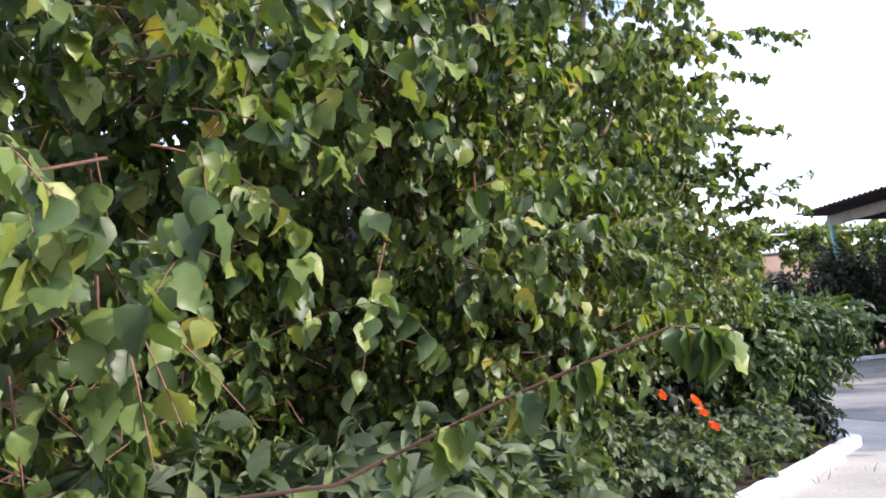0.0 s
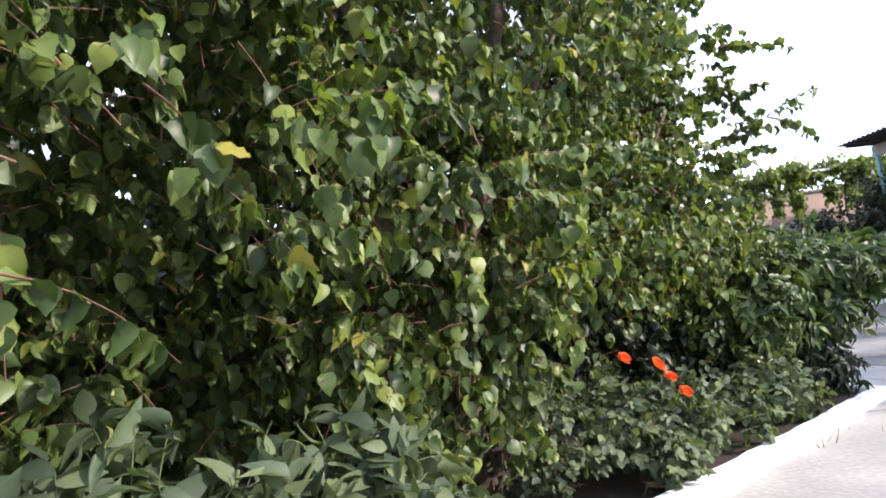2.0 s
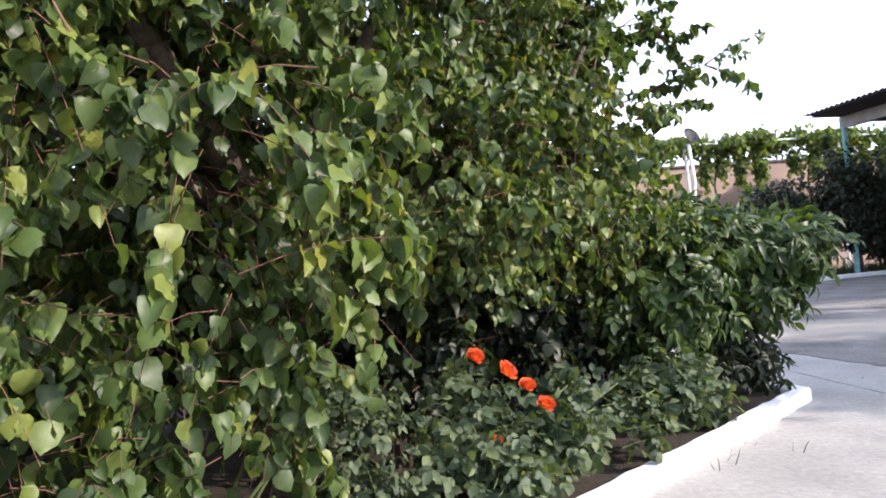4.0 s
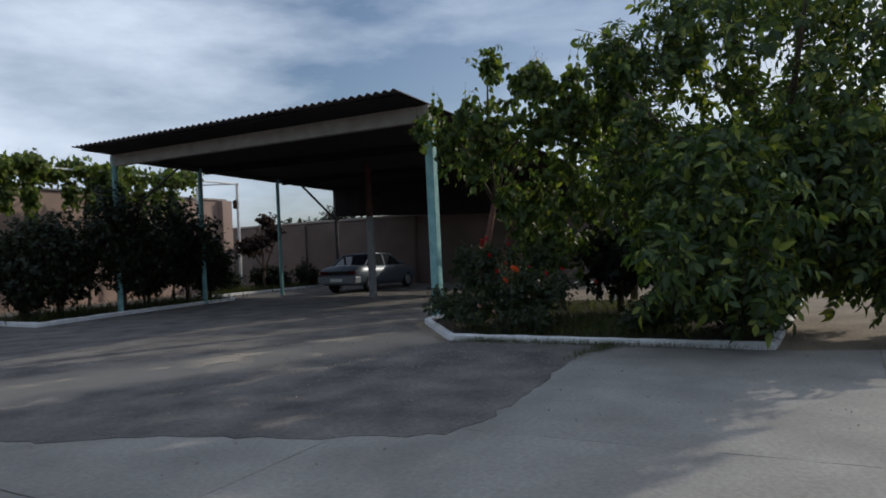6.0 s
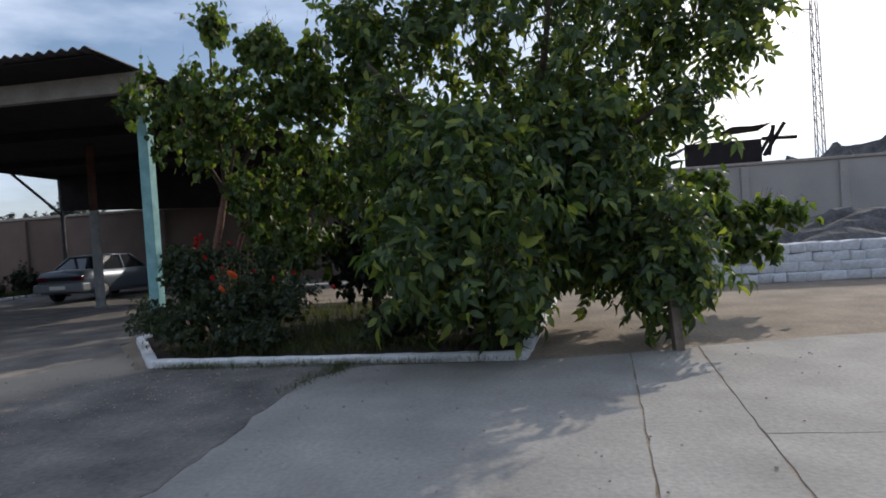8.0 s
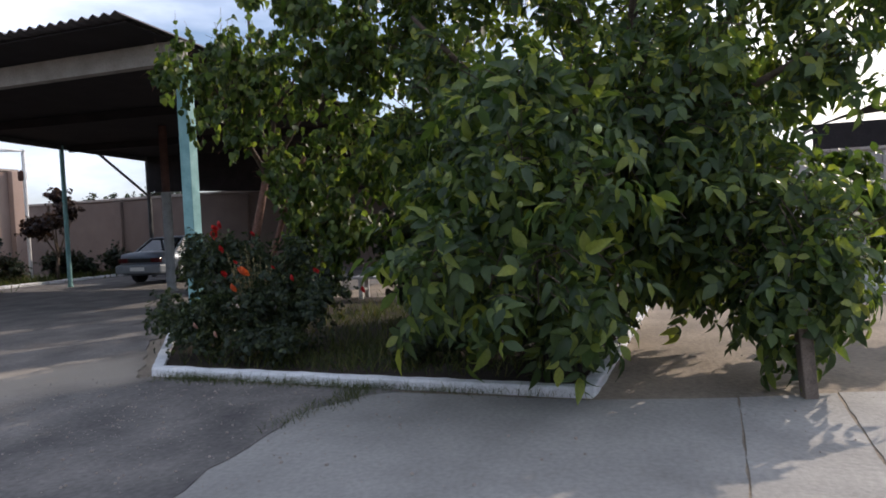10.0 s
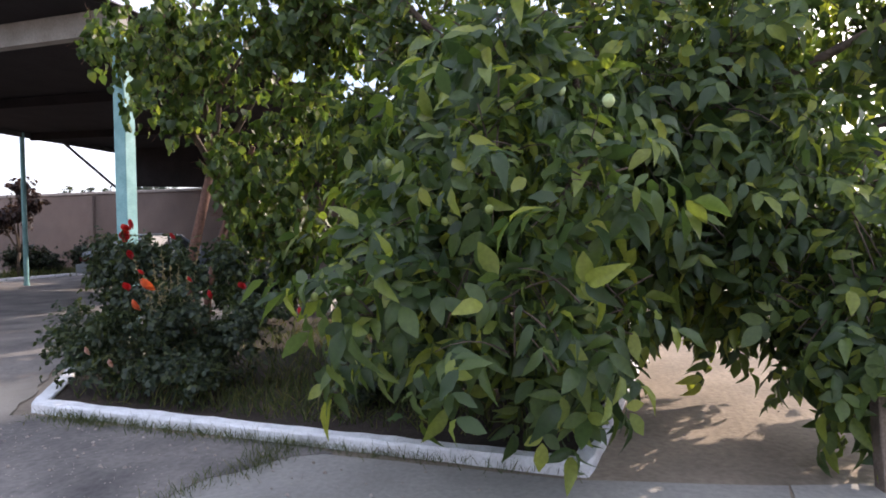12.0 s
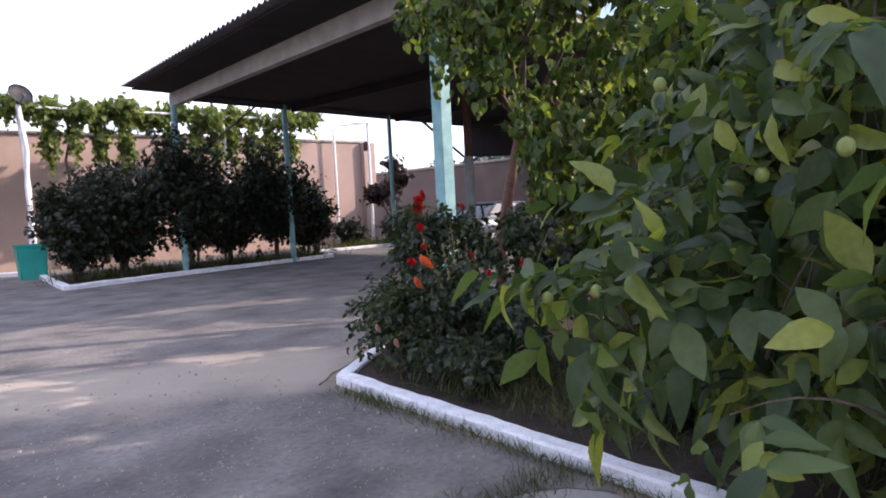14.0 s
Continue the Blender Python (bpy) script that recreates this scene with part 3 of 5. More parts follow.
post(15.4, 16.3, 0.075, TEAL, label="teal painted steel post")
post(18.45, 16.3, 0.075, TEAL, label="teal painted steel post")
post(22.1, 16.3, 0.065, TEAL, label="teal painted steel post")
post(25.6, 16.3, 0.075, STEEL, label="dark steel post")
part("post", boxed(14.8, 14.98, 5.78, 5.96, 0, roof_z(14.9, 5.9) - 0.4, bevel=0.012), TEAL, carport, "thick teal painted front post")
post(20.6, 11.25, 0.12, GREYPOST, top=2.55, label="grey lower half of the middle post")
post(20.6, 11.25, 0.10, RUST, top=roof_z(20.6, 11.25) - 0.1, label="brown upper half of the middle post")
part("brace", tubed([(15.45, 16.3, 2.6), (17.6, 16.3, roof_z(17.6, 16.3) - 0.2)], 0.03), STEEL, carport)
part("brace", tubed([(25.6, 16.3, 2.85), (23.5, 16.3, roof_z(23.5, 16.3) - 0.2)], 0.045), STEEL, carport)
part("brace", tubed([(25.6, 16.3, 2.85), (26.9, 15.2, 3.7)], 0.045), STEEL, carport)


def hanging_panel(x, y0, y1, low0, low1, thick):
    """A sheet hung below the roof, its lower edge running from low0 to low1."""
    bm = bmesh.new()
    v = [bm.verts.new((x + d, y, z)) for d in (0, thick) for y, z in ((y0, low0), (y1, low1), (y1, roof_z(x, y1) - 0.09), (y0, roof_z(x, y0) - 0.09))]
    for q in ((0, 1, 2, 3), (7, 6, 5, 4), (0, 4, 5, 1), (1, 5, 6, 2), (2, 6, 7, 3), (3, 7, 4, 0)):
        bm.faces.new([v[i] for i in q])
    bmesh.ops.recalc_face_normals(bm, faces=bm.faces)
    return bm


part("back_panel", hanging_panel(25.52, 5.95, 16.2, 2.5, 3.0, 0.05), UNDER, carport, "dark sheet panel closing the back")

# ---------- bush bed ----------
def ell(x, y, z, rx, ry, rz):
    return ((x, y, z), (rx, ry, rz))


def outside(p, centre, radii):
    """Keeps twig points outside an ellipsoid."""
    return (((p - np.array(centre)) / np.array(radii)) ** 2).sum(1) > 1


apricot = thing("apricot_tree", (1.2, 2.6, 0), "large spreading apricot tree with dense drooping green leaves", "tree", "apricot trees")
trunk(apricot, [(1.2, 2.6, 0), (1.15, 2.55, 0.5), (1.3, 2.5, 1.1), (1.2, 2.4, 1.6)], 0.13, 0.10)
limbs(apricot, (1.2, 2.4, 1.5), [(-0.5, 0.6, 2.2), (0.6, 0.5, 3.0), (2.0, 2.3, 2.8), (0.2, 2.8, 3.6), (1.8, 1.9, 3.8), (-1.2, 1.6, 3.2)], 0.07)
A_BLOBS = [ell(-0.75, -0.3, 1.85, 0.95, 1.0, 1.25), ell(0.15, 0.6, 1.95, 0.95, 1.0, 1.0), ell(0.1, 0.9, 3.1, 1.5, 1.25, 1.1),
           ell(1.05, 1.7, 1.75, 1.0, 0.95, 0.9), ell(1.2, 2.0, 3.2, 1.5, 1.2, 1.2)]
crown(apricot, A_BLOBS + [ell(-0.75, -0.75, 1.15, 0.5, 0.45, 0.6)], 4300, 0.45, 0.4, OVATE, 0.07, APRICOT, per=12, clump=0.4, seed=11, inner=0.6, hang=1.1, keep=lambda q: ((q[:, 2] > 1.28) | (q[:, 0] < -0.45) | (q[:, 0] > 1.0)) & outside(q, (-0.05, 0.3, 1.45), (0.55, 0.85, 0.45)))
crown(apricot, [ell(-1.3, 1.2, 2.2, 1.4, 1.3, 1.7), ell(0.3, 2.6, 2.3, 1.6, 1.2, 1.8), ell(-0.6, 2.0, 1.2, 1.4, 0.9, 1.0)], 1700, 0.6, 0.3, OVATE, 0.085, APRICOT, per=11, seed=10, inner=0.4, hang=1.0)
# a skirt of leafy twigs that hangs to the ground
crown(apricot, [ell(0.85, 1.45, 0.8, 0.32, 0.35, 0.75), ell(1.3, 1.75, 1.0, 0.4, 0.35, 0.45), ell(0.6, 1.25, 1.2, 0.3, 0.3, 0.5)], 170, 0.4, 0.7, OVATE, 0.08, APRICOT, per=10, seed=12, inner=0.3, hang=1.1)

apricot2 = thing("apricot_tree", (2.9, 4.4, 0), "apricot tree with a few yellowing leaves above the kerb", "tree", "apricot trees")
trunk(apricot2, [(2.9, 4.4, 0), (2.95, 4.35, 0.6), (2.85, 4.2, 1.3)], 0.11, 0.08)
limbs(apricot2, (2.85, 4.2, 1.2), [(2.2, 2.9, 2.2), (3.2, 3.5, 2.6), (2.6, 4.2, 3.4), (3.5, 3.9, 2.2), (1.6, 4.0, 3.2)], 0.06)
B_BLOBS = [ell(2.1, 2.65, 1.75, 0.9, 0.8, 0.8), ell(2.85, 3.35, 1.95, 0.85, 0.75, 0.9), ell(2.15, 3.2, 3.0, 1.1, 1.0, 1.0), ell(2.75, 3.95, 3.4, 0.85, 0.85, 1.1),
           ell(3.3, 3.85, 1.55, 0.75, 0.65, 0.75), ell(3.2, 4.0, 2.5, 0.5, 0.5, 0.55), ell(3.3, 4.05, 3.2, 0.55, 0.5, 0.9)]
crown(apricot2, B_BLOBS, 3300, 0.42, 0.35, OVATE, 0.06, APRICOT, per=12, clump=0.38, seed=13, inner=0.6, hang=1.0)
crown(apricot2, [ell(2.4, 4.4, 1.9, 1.2, 1.0, 1.5), ell(1.6, 4.2, 1.5, 1.0, 0.8, 1.3)], 800, 0.6, 0.3, OVATE, 0.1, APRICOT, per=10, seed=14, inner=0.4, hang=1.0)
# long spurs against the sky
r_sp = np.random.default_rng(8)
spur = []
for tip in ((4.31, 3.46, 2.47), (4.45, 3.75, 3.15), (4.5, 3.8, 3.75), (5.12, 3.87, 4.23), (3.95, 3.7, 2.85), (4.05, 3.7, 2.2), (4.15, 3.6, 2.35), (3.6, 3.8, 3.3), (4.92, 3.70, 4.18), (4.19, 3.75, 3.29), (4.19, 3.75, 2.75), (4.06, 3.75, 2.75)):
    a, t = np.array((min(3.0, tip[0] - 0.7), 3.8, tip[2] - 0.35)), np.array(tip)
    s = np.linspace(0.0, 1, 6)[:, None]
    spur.append(a + (t - a) * s + np.array([0, 0, 0.12]) * np.sin(s * 3.14) + 0.02 * r_sp.normal(size=(6, 3)))
side = []
for q in spur:
    for _ in range(7):
        k = r_sp.integers(1, 5)
        d = unit(q[k + 1] - q[k] + 0.12 * r_sp.normal(size=3) + np.array([0.02, 0, 0.01]))
        side.append(q[k] + d * 0.38 * r_sp.uniform(0.5, 1.2) * np.linspace(0, 1, 6)[:, None] - np.array([0, 0, 0.06]) * np.linspace(0, 1, 6)[:, None] ** 2)
spur = np.array(spur + side)
sp, sw, sn = along(spur, 15, 4, hang=0.8, tip_only=0.3)
sv, sf = leaves(OVATE, sp, sw, sn, 0.066 * np.random.default_rng(2).uniform(0.7, 1.2, len(sp)))
put(new("foliage", quick_mesh("foliage", sv, sf, APRICOT)), apricot2, "", "stuff")
put(new("branchwork", twig_mesh("branchwork", spur, 0.006, TWIG)), apricot2, "", "stuff")

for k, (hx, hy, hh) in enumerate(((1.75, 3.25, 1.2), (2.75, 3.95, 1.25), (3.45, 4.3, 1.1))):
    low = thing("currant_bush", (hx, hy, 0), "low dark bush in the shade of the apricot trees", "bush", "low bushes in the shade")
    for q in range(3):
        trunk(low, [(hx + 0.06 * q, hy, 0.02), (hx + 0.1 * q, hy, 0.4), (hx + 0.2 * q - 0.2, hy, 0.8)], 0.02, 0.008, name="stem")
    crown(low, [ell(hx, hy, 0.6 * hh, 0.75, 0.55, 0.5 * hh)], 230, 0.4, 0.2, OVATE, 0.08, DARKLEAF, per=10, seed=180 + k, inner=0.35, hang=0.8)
# Filler bushes added behind the apricots to close sky gaps and shade the ground.
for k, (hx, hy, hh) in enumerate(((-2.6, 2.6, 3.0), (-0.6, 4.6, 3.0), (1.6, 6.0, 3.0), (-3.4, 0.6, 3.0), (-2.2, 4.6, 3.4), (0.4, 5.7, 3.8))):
    hedge = thing("filler_bush", (hx, hy, 0), "dense dark green filler bush added at the back of the bed", "bush", "bushes at the back")
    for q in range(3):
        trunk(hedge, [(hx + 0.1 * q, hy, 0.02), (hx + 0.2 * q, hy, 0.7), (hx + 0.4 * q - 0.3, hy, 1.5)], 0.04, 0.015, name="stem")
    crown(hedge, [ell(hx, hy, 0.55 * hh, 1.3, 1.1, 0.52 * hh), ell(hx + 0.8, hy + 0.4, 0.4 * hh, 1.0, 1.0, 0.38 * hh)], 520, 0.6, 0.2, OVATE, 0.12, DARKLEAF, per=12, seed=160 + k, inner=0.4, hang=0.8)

elder = thing("ash_leaved_bush", (4.0, 4.6, 0), "bushy sapling with pinnate light green leaves", "bush")
for tx, ty in ((4.0, 4.6), (4.15, 4.5), (3.85, 4.65), (4.3, 4.35), (4.4, 4.25)):
    trunk(elder, [(tx, ty, 0.03), (tx + 0.05, ty - 0.05, 0.6), (tx + 0.1, ty - 0.1, 1.2)], 0.022, 0.01, name="stem")
crown(elder, [ell(4.2, 4.25, 1.3, 0.6, 0.5, 0.4), ell(3.75, 4.0, 1.1, 0.6, 0.5, 0.55), ell(4.72, 4.15, 1.3, 0.48, 0.42, 0.28), ell(5.0, 4.2, 1.32, 0.3, 0.3, 0.18), ell(4.55, 4.1, 0.95, 0.35, 0.35, 0.28)], 520, 0.4, 0.35, ELLIPTIC, 0.095, ELDER, per=5, comp=(4, 0.2), seed=15, hang=0.15, twig=STEM, up=0.4)
# Lowest leaves: shade under the bush is painted in with the dark leaf.
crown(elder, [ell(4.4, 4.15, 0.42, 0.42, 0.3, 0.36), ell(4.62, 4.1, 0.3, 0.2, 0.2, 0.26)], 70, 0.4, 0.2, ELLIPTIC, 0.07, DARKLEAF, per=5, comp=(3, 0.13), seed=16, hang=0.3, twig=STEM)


def blossom(parent, at, radius, material, seed):
    """A double rose of overlapping cupped petals."""
    r = np.random.default_rng(seed)
    n = 22
    ring = np.linspace(0.15, 1, n)
    ang = np.arange(n) * 2.4
    outw = np.stack([np.cos(ang), np.sin(ang), np.zeros(n)], 1)
    tilt = unit(np.array([0.35, -0.65, 0.6]) + 0.25 * r.normal(size=3))
    a = unit(np.cross(tilt, [0.2, 0.1, 1.0]))
    b = np.cross(tilt, a)
    to = outw[:, :1] * a + outw[:, 1:2] * b
    pos = np.asarray(at) + to * (radius * 0.25 * ring[:, None])
    way = unit(to * ring[:, None] * 1.1 + tilt * (1.15 - ring[:, None]))
    v, f = leaves(PETAL, pos, way, unit(tilt - 0.6 * to), radius * (0.62 + 0.3 * ring))
    return put(new("bloom", quick_mesh("bloom", v, f, material)), parent)


def rose_bush(at, blobs, count, size, material, blooms, label, seed):
    ob = thing("rose_bush", at, label, "rose bush", "rose bushes")
    r = random.Random(seed)
    for k in range(6):
        b = blobs[k % len(blobs)]
        tip = (b[0][0] + r.uniform(-.3, .3) * b[1][0], b[0][1] + r.uniform(-.3, .3) * b[1][1], b[0][2] + 0.4 * b[1][2])
        base = Vector((at[0] + r.uniform(-.12, .12), at[1] + r.uniform(-.12, .12), 0.03))
        part("cane", tubed([base, base.lerp(Vector(tip), 0.5) + Vector((0, 0, 0.1)), tip], [0.011, 0.008, 0.004], 6), STEM, ob, smooth=True)
    crown(ob, blobs, count, 0.3, 0.15, SMALL, size, material, per=5, comp=(2, 0.085), twig=STEM, twig_r=0.003, seed=seed, hang=0.25, inner=0.35, clump=0.44)
    for i, (p, rad, m) in enumerate(blooms):
        blossom(ob, p, rad, m, seed + i)
    return ob


rose_bush((2.35, 2.75, 0), [ell(2.25, 2.5, 0.42, 0.5, 0.38, 0.38), ell(2.85, 3.0, 0.38, 0.45, 0.3, 0.35), ell(3.5, 3.5, 0.32, 0.5, 0.28, 0.3), ell(2.8, 2.78, 0.28, 0.45, 0.18, 0.26), ell(3.55, 3.32, 0.26, 0.5, 0.17, 0.24), ell(2.1, 2.2, 0.3, 0.4, 0.24, 0.28)], 700, 0.064, GREYLEAF,
          [((2.387, 2.2, 0.558), 0.045, PETAL_O), ((2.181, 2.035, 0.753), 0.05, PETAL_O), ((2.103, 2.331, 0.784), 0.045, PETAL_O), ((2.30, 2.16, 0.66), 0.04, PETAL_O), ((2.15, 2.2, 0.42), 0.035, PETAL_O)],
          "grey-green rose bush with orange blooms beside the kerb", 31)
rose_bush((0.9, 2.1, 0), [ell(0.75, 1.95, 0.5, 0.4, 0.35, 0.5), ell(1.45, 2.2, 0.45, 0.45, 0.35, 0.45)], 420, 0.045, GREYLEAF,
          [((0.749, 1.775, 0.901), 0.04, PETAL_R), ((0.35, 1.6, 0.62), 0.035, PETAL_P)], "grey-green rose bush with faded blooms under the apricot tree", 41)
lilac = thing("lilac_bush", (-0.05, 0.75, 0), "low shrub with long grey-green leaves", "bush")
for k in range(5):
    trunk(lilac, [(-0.05 + 0.05 * k, 0.75, 0.03), (-0.1 + 0.1 * k, 0.5, 0.5), (-0.25 + 0.2 * k, 0.25, 0.85)], 0.012, 0.005, STEM, "stem")
crown(lilac, [ell(0.1, 0.05, 0.75, 0.55, 0.42, 0.42), ell(0.62, 0.5, 0.65, 0.42, 0.38, 0.4), ell(-0.55, -0.35, 0.8, 0.5, 0.4, 0.42)], 520, 0.3, 0.3, ELLIPTIC, 0.1, GREYLEAF, per=9, twig=STEM, seed=51, hang=0.35)

# ---------- tree bed ----------
walnut = thing("walnut_tree", (14.2, -0.1, 0), "broad walnut tree with low hanging compound leaves", "tree")
trunk(walnut, [(14.2, -0.1, 0), (14.15, -0.1, 0.7), (14.25, -0.15, 1.4), (14.2, -0.2, 2.0)], 0.16, 0.12)
limbs(walnut, (14.2, -0.2, 1.7), [(11.9, -0.2, 2.3), (12.9, -2.2, 2.8), (13.2, 1.6, 3.6), (14.0, -2.6, 4.4), (14.0, 0.4, 5.4), (12.9, -0.8, 4.4), (15.8, 0.6, 4.2), (11.7, 0.7, 1.5)], 0.09)
W_TOP = [ell(13.6, -0.6, 4.1, 1.5, 1.7, 1.5), ell(13.9, 1.0, 4.4, 1.1, 1.1, 1.1), ell(14.2, -0.4, 5.6, 1.6, 1.9, 1.2), ell(13.5, -2.3, 4.1, 1.1, 1.2, 1.2), ell(13.3, -2.2, 2.9, 0.8, 0.75, 0.7), ell(13.8, -3.1, 4.5, 0.6, 0.7, 0.7), ell(13.9, 1.9, 4.5, 0.6, 0.55, 0.6), ell(13.5, 1.45, 3.2, 0.5, 0.6, 0.55), ell(13.7, -3.05, 3.65, 0.5, 0.6, 0.5)]
crown(walnut, W_TOP, 800, 0.8, 0.3, ELLIPTIC, 0.145, WALNUT, per=4, comp=(3, 0.24), seed=61, inner=0.45, hang=0.4, clump=0.42, twig=BARK, twig_r=0.006)
W_LOW = [ell(12.9, -0.9, 2.3, 0.9, 1.1, 1.1), ell(13.0, 0.7, 2.3, 0.9, 1.0, 1.0), ell(12.95, -1.75, 1.5, 0.75, 0.65, 0.85), ell(14.6, 0.3, 2.4, 1.3, 1.8, 1.3), ell(14.6, -1.2, 2.6, 1.3, 1.0, 1.3), ell(12.5, -1.65, 1.05, 0.55, 0.5, 0.6), ell(12.3, -2.0, 1.15, 0.45, 0.4, 0.55), ell(13.2, -0.9, 1.6, 0.8, 0.7, 0.6), ell(12.35, -1.75, 0.95, 0.45, 0.45, 0.45), ell(13.3, -0.9, 1.1, 0.6, 0.6, 0.42), ell(13.5, 1.78, 2.7, 0.4, 0.4, 0.45), ell(14.2, -1.1, 1.3, 0.7, 0.6, 0.5)]
crown(walnut, W_LOW, 1060, 0.65, 0.4, ELLIPTIC, 0.145, WALNUT, per=4, comp=(3, 0.24), seed=63, inner=0.5, hang=0.6, twig=BARK, twig_r=0.006)
W_FRONT = [ell(11.9, 0.6, 1.42, 0.75, 0.75, 0.85), ell(11.6, 0.15, 2.55, 0.35, 0.32, 0.45), ell(11.95, 0.2, 2.2, 0.7, 0.65, 0.65), ell(11.75, -0.15, 1.2, 0.7, 0.5, 0.75)]
crown(walnut, W_FRONT, 250, 0.55, 0.35, ELLIPTIC, 0.15, WALNUT, per=4, comp=(3, 0.26), seed=62, inner=0.4, hang=0.25, up=0.5, twig=BARK, twig_r=0.006)
NEAR_WALNUT = [ell(10.95, 0.75, 1.15, 0.4, 0.4, 0.4), ell(11.1, 0.55, 1.15, 0.5, 0.6, 0.55), ell(11.0, -0.05, 1.05, 0.5, 0.45, 0.6), ell(11.2, 0.1, 1.9, 0.5, 0.5, 0.45), ell(11.1, -0.35, 1.75, 0.4, 0.35, 0.4)]

mulberry = thing("vine_clad_tree", (14.8, 4.2, 0), "fruit tree and climbing vine grown over the front post", "tree")
trunk(mulberry, [(14.8, 4.85, 0), (14.72, 4.8, 0.9), (14.75, 4.6, 1.7), (14.85, 4.5, 2.3)], 0.075, 0.05, TWIG)
trunk(mulberry, [(14.75, 4.6, 0), (14.7, 4.5, 0.8), (14.6, 4.1, 1.7), (14.5, 3.7, 2.4)], 0.05, 0.03, TWIG)
limbs(mulberry, (14.85, 4.5, 2.2), [(14.2, 3.4, 3.6), (14.4, 5.2, 3.8), (14.1, 4.2, 4.9), (15.4, 3.2, 3.8)], 0.045)


def thin_places(q):
    """Thins the lower crown where the low sun passes under it."""
    u, pick = 0.5 * q[:, 0] + 0.866 * q[:, 1], np.sin(q[:, 1] * 41) * np.sin(q[:, 2] * 37)
    return ~(((u > 10.6) & (u < 11.6) & (q[:, 2] < 2.7) & (pick < 0.3)) | ((u > 9.7) & (u < 10.6) & (q[:, 2] < 3.3) & (pick < -0.25)))


crown(mulberry, [ell(14.5, 5.2, 3.6, 0.55, 0.55, 0.65), ell(14.4, 5.75, 3.85, 0.3, 0.35, 0.45), ell(14.3, 4.3, 3.5, 0.8, 0.8, 0.95), ell(14.2, 3.3, 3.5, 0.8, 0.9, 1.0), ell(14.1, 4.15, 4.75, 0.28, 0.33, 0.5), ell(14.2, 3.6, 4.45, 0.3, 0.4, 0.3), ell(14.2, 2.6, 3.7, 0.7, 0.7, 0.95), ell(14.2, 1.95, 3.9, 0.5, 0.5, 0.75), ell(14.3, 2.7, 2.4, 0.8, 0.9, 0.9), ell(14.4, 3.6, 2.3, 0.6, 0.8, 0.75), ell(14.6, 3.2, 1.5, 0.7, 0.75, 0.6), ell(14.4, 4.7, 2.75, 0.5, 0.5, 0.6), ell(14.2, 3.3, 4.3, 0.5, 0.6, 0.3), ell(14.2, 2.65, 4.3, 0.45, 0.45, 0.35), ell(14.3, 4.7, 4.0, 0.4, 0.5, 0.35), ell(14.3, 5.35, 4.1, 0.35, 0.4, 0.3)],
      1600, 0.6, 0.45, OVATE, 0.11, GRAPE, per=9, seed=71, hang=1.0, inner=0.3, keep=thin_places, clump=0.36)
crown(mulberry, [ell(14.5, 3.75, 1.75, 0.45, 0.4, 0.75), ell(14.3, 3.2, 1.5, 0.4, 0.45, 0.7), ell(14.6, 4.1, 2.3, 0.4, 0.4, 0.5)], 190, 0.5, 0.5, OVATE, 0.11, GRAPE, per=9, seed=73, hang=1.0, inner=0.3)
# Dark filler bushes added behind the walnut to block the bright background.
for k, (hx, hy, hh) in enumerate(((15.6, 2.4, 2.0), (16.6, 5.1, 1.2), (16.2, 1.5, 2.6), (16.6, 0.4, 2.3))):
    hedge = thing("filler_bush", (hx, hy, 0), "dense dark filler bush added behind the walnut tree", "bush", "bushes behind the walnut")
    for q in range(3):
        trunk(hedge, [(hx + 0.1 * q, hy, 0.02), (hx + 0.2 * q, hy, 0.7), (hx + 0.3 * q - 0.3, hy, 1.4 if hh > 1.5 else 0.8)], 0.04, 0.015, name="stem")
    crown(hedge, [ell(hx, hy, 0.58 * hh, 0.9, 0.9, 0.42 * hh)], 300, 0.5, 0.2, OVATE, 0.11, DARKLEAF, per=10, seed=170 + k, inner=0.35, hang=0.8)
for k, (hx, hy, r0) in enumerate(((13.7, -0.12, 0.32), (14.7, -0.22, 0.36), (15.9, -0.25, 0.4))):
    low = thing("currant_bush", (hx, hy, 0), "low dark bush spilling over the kerb of the tree bed", "bush", "low bushes along the kerb")
    for q in range(3):
        trunk(low, [(hx + 0.06 * q, hy, 0.02), (hx + 0.1 * q, hy, 0.3), (hx + 0.2 * q - 0.2, hy, 0.55)], 0.015, 0.006, name="stem")
    crown(low, [ell(hx, hy, 0.5, 0.5, r0, 0.42), ell(hx - 0.2, hy - 0.12, 0.25, 0.35, 0.22, 0.25)], 210, 0.3, 0.3, OVATE, 0.06, DARKLEAF, per=10, seed=190 + k, inner=0.35, hang=0.8)
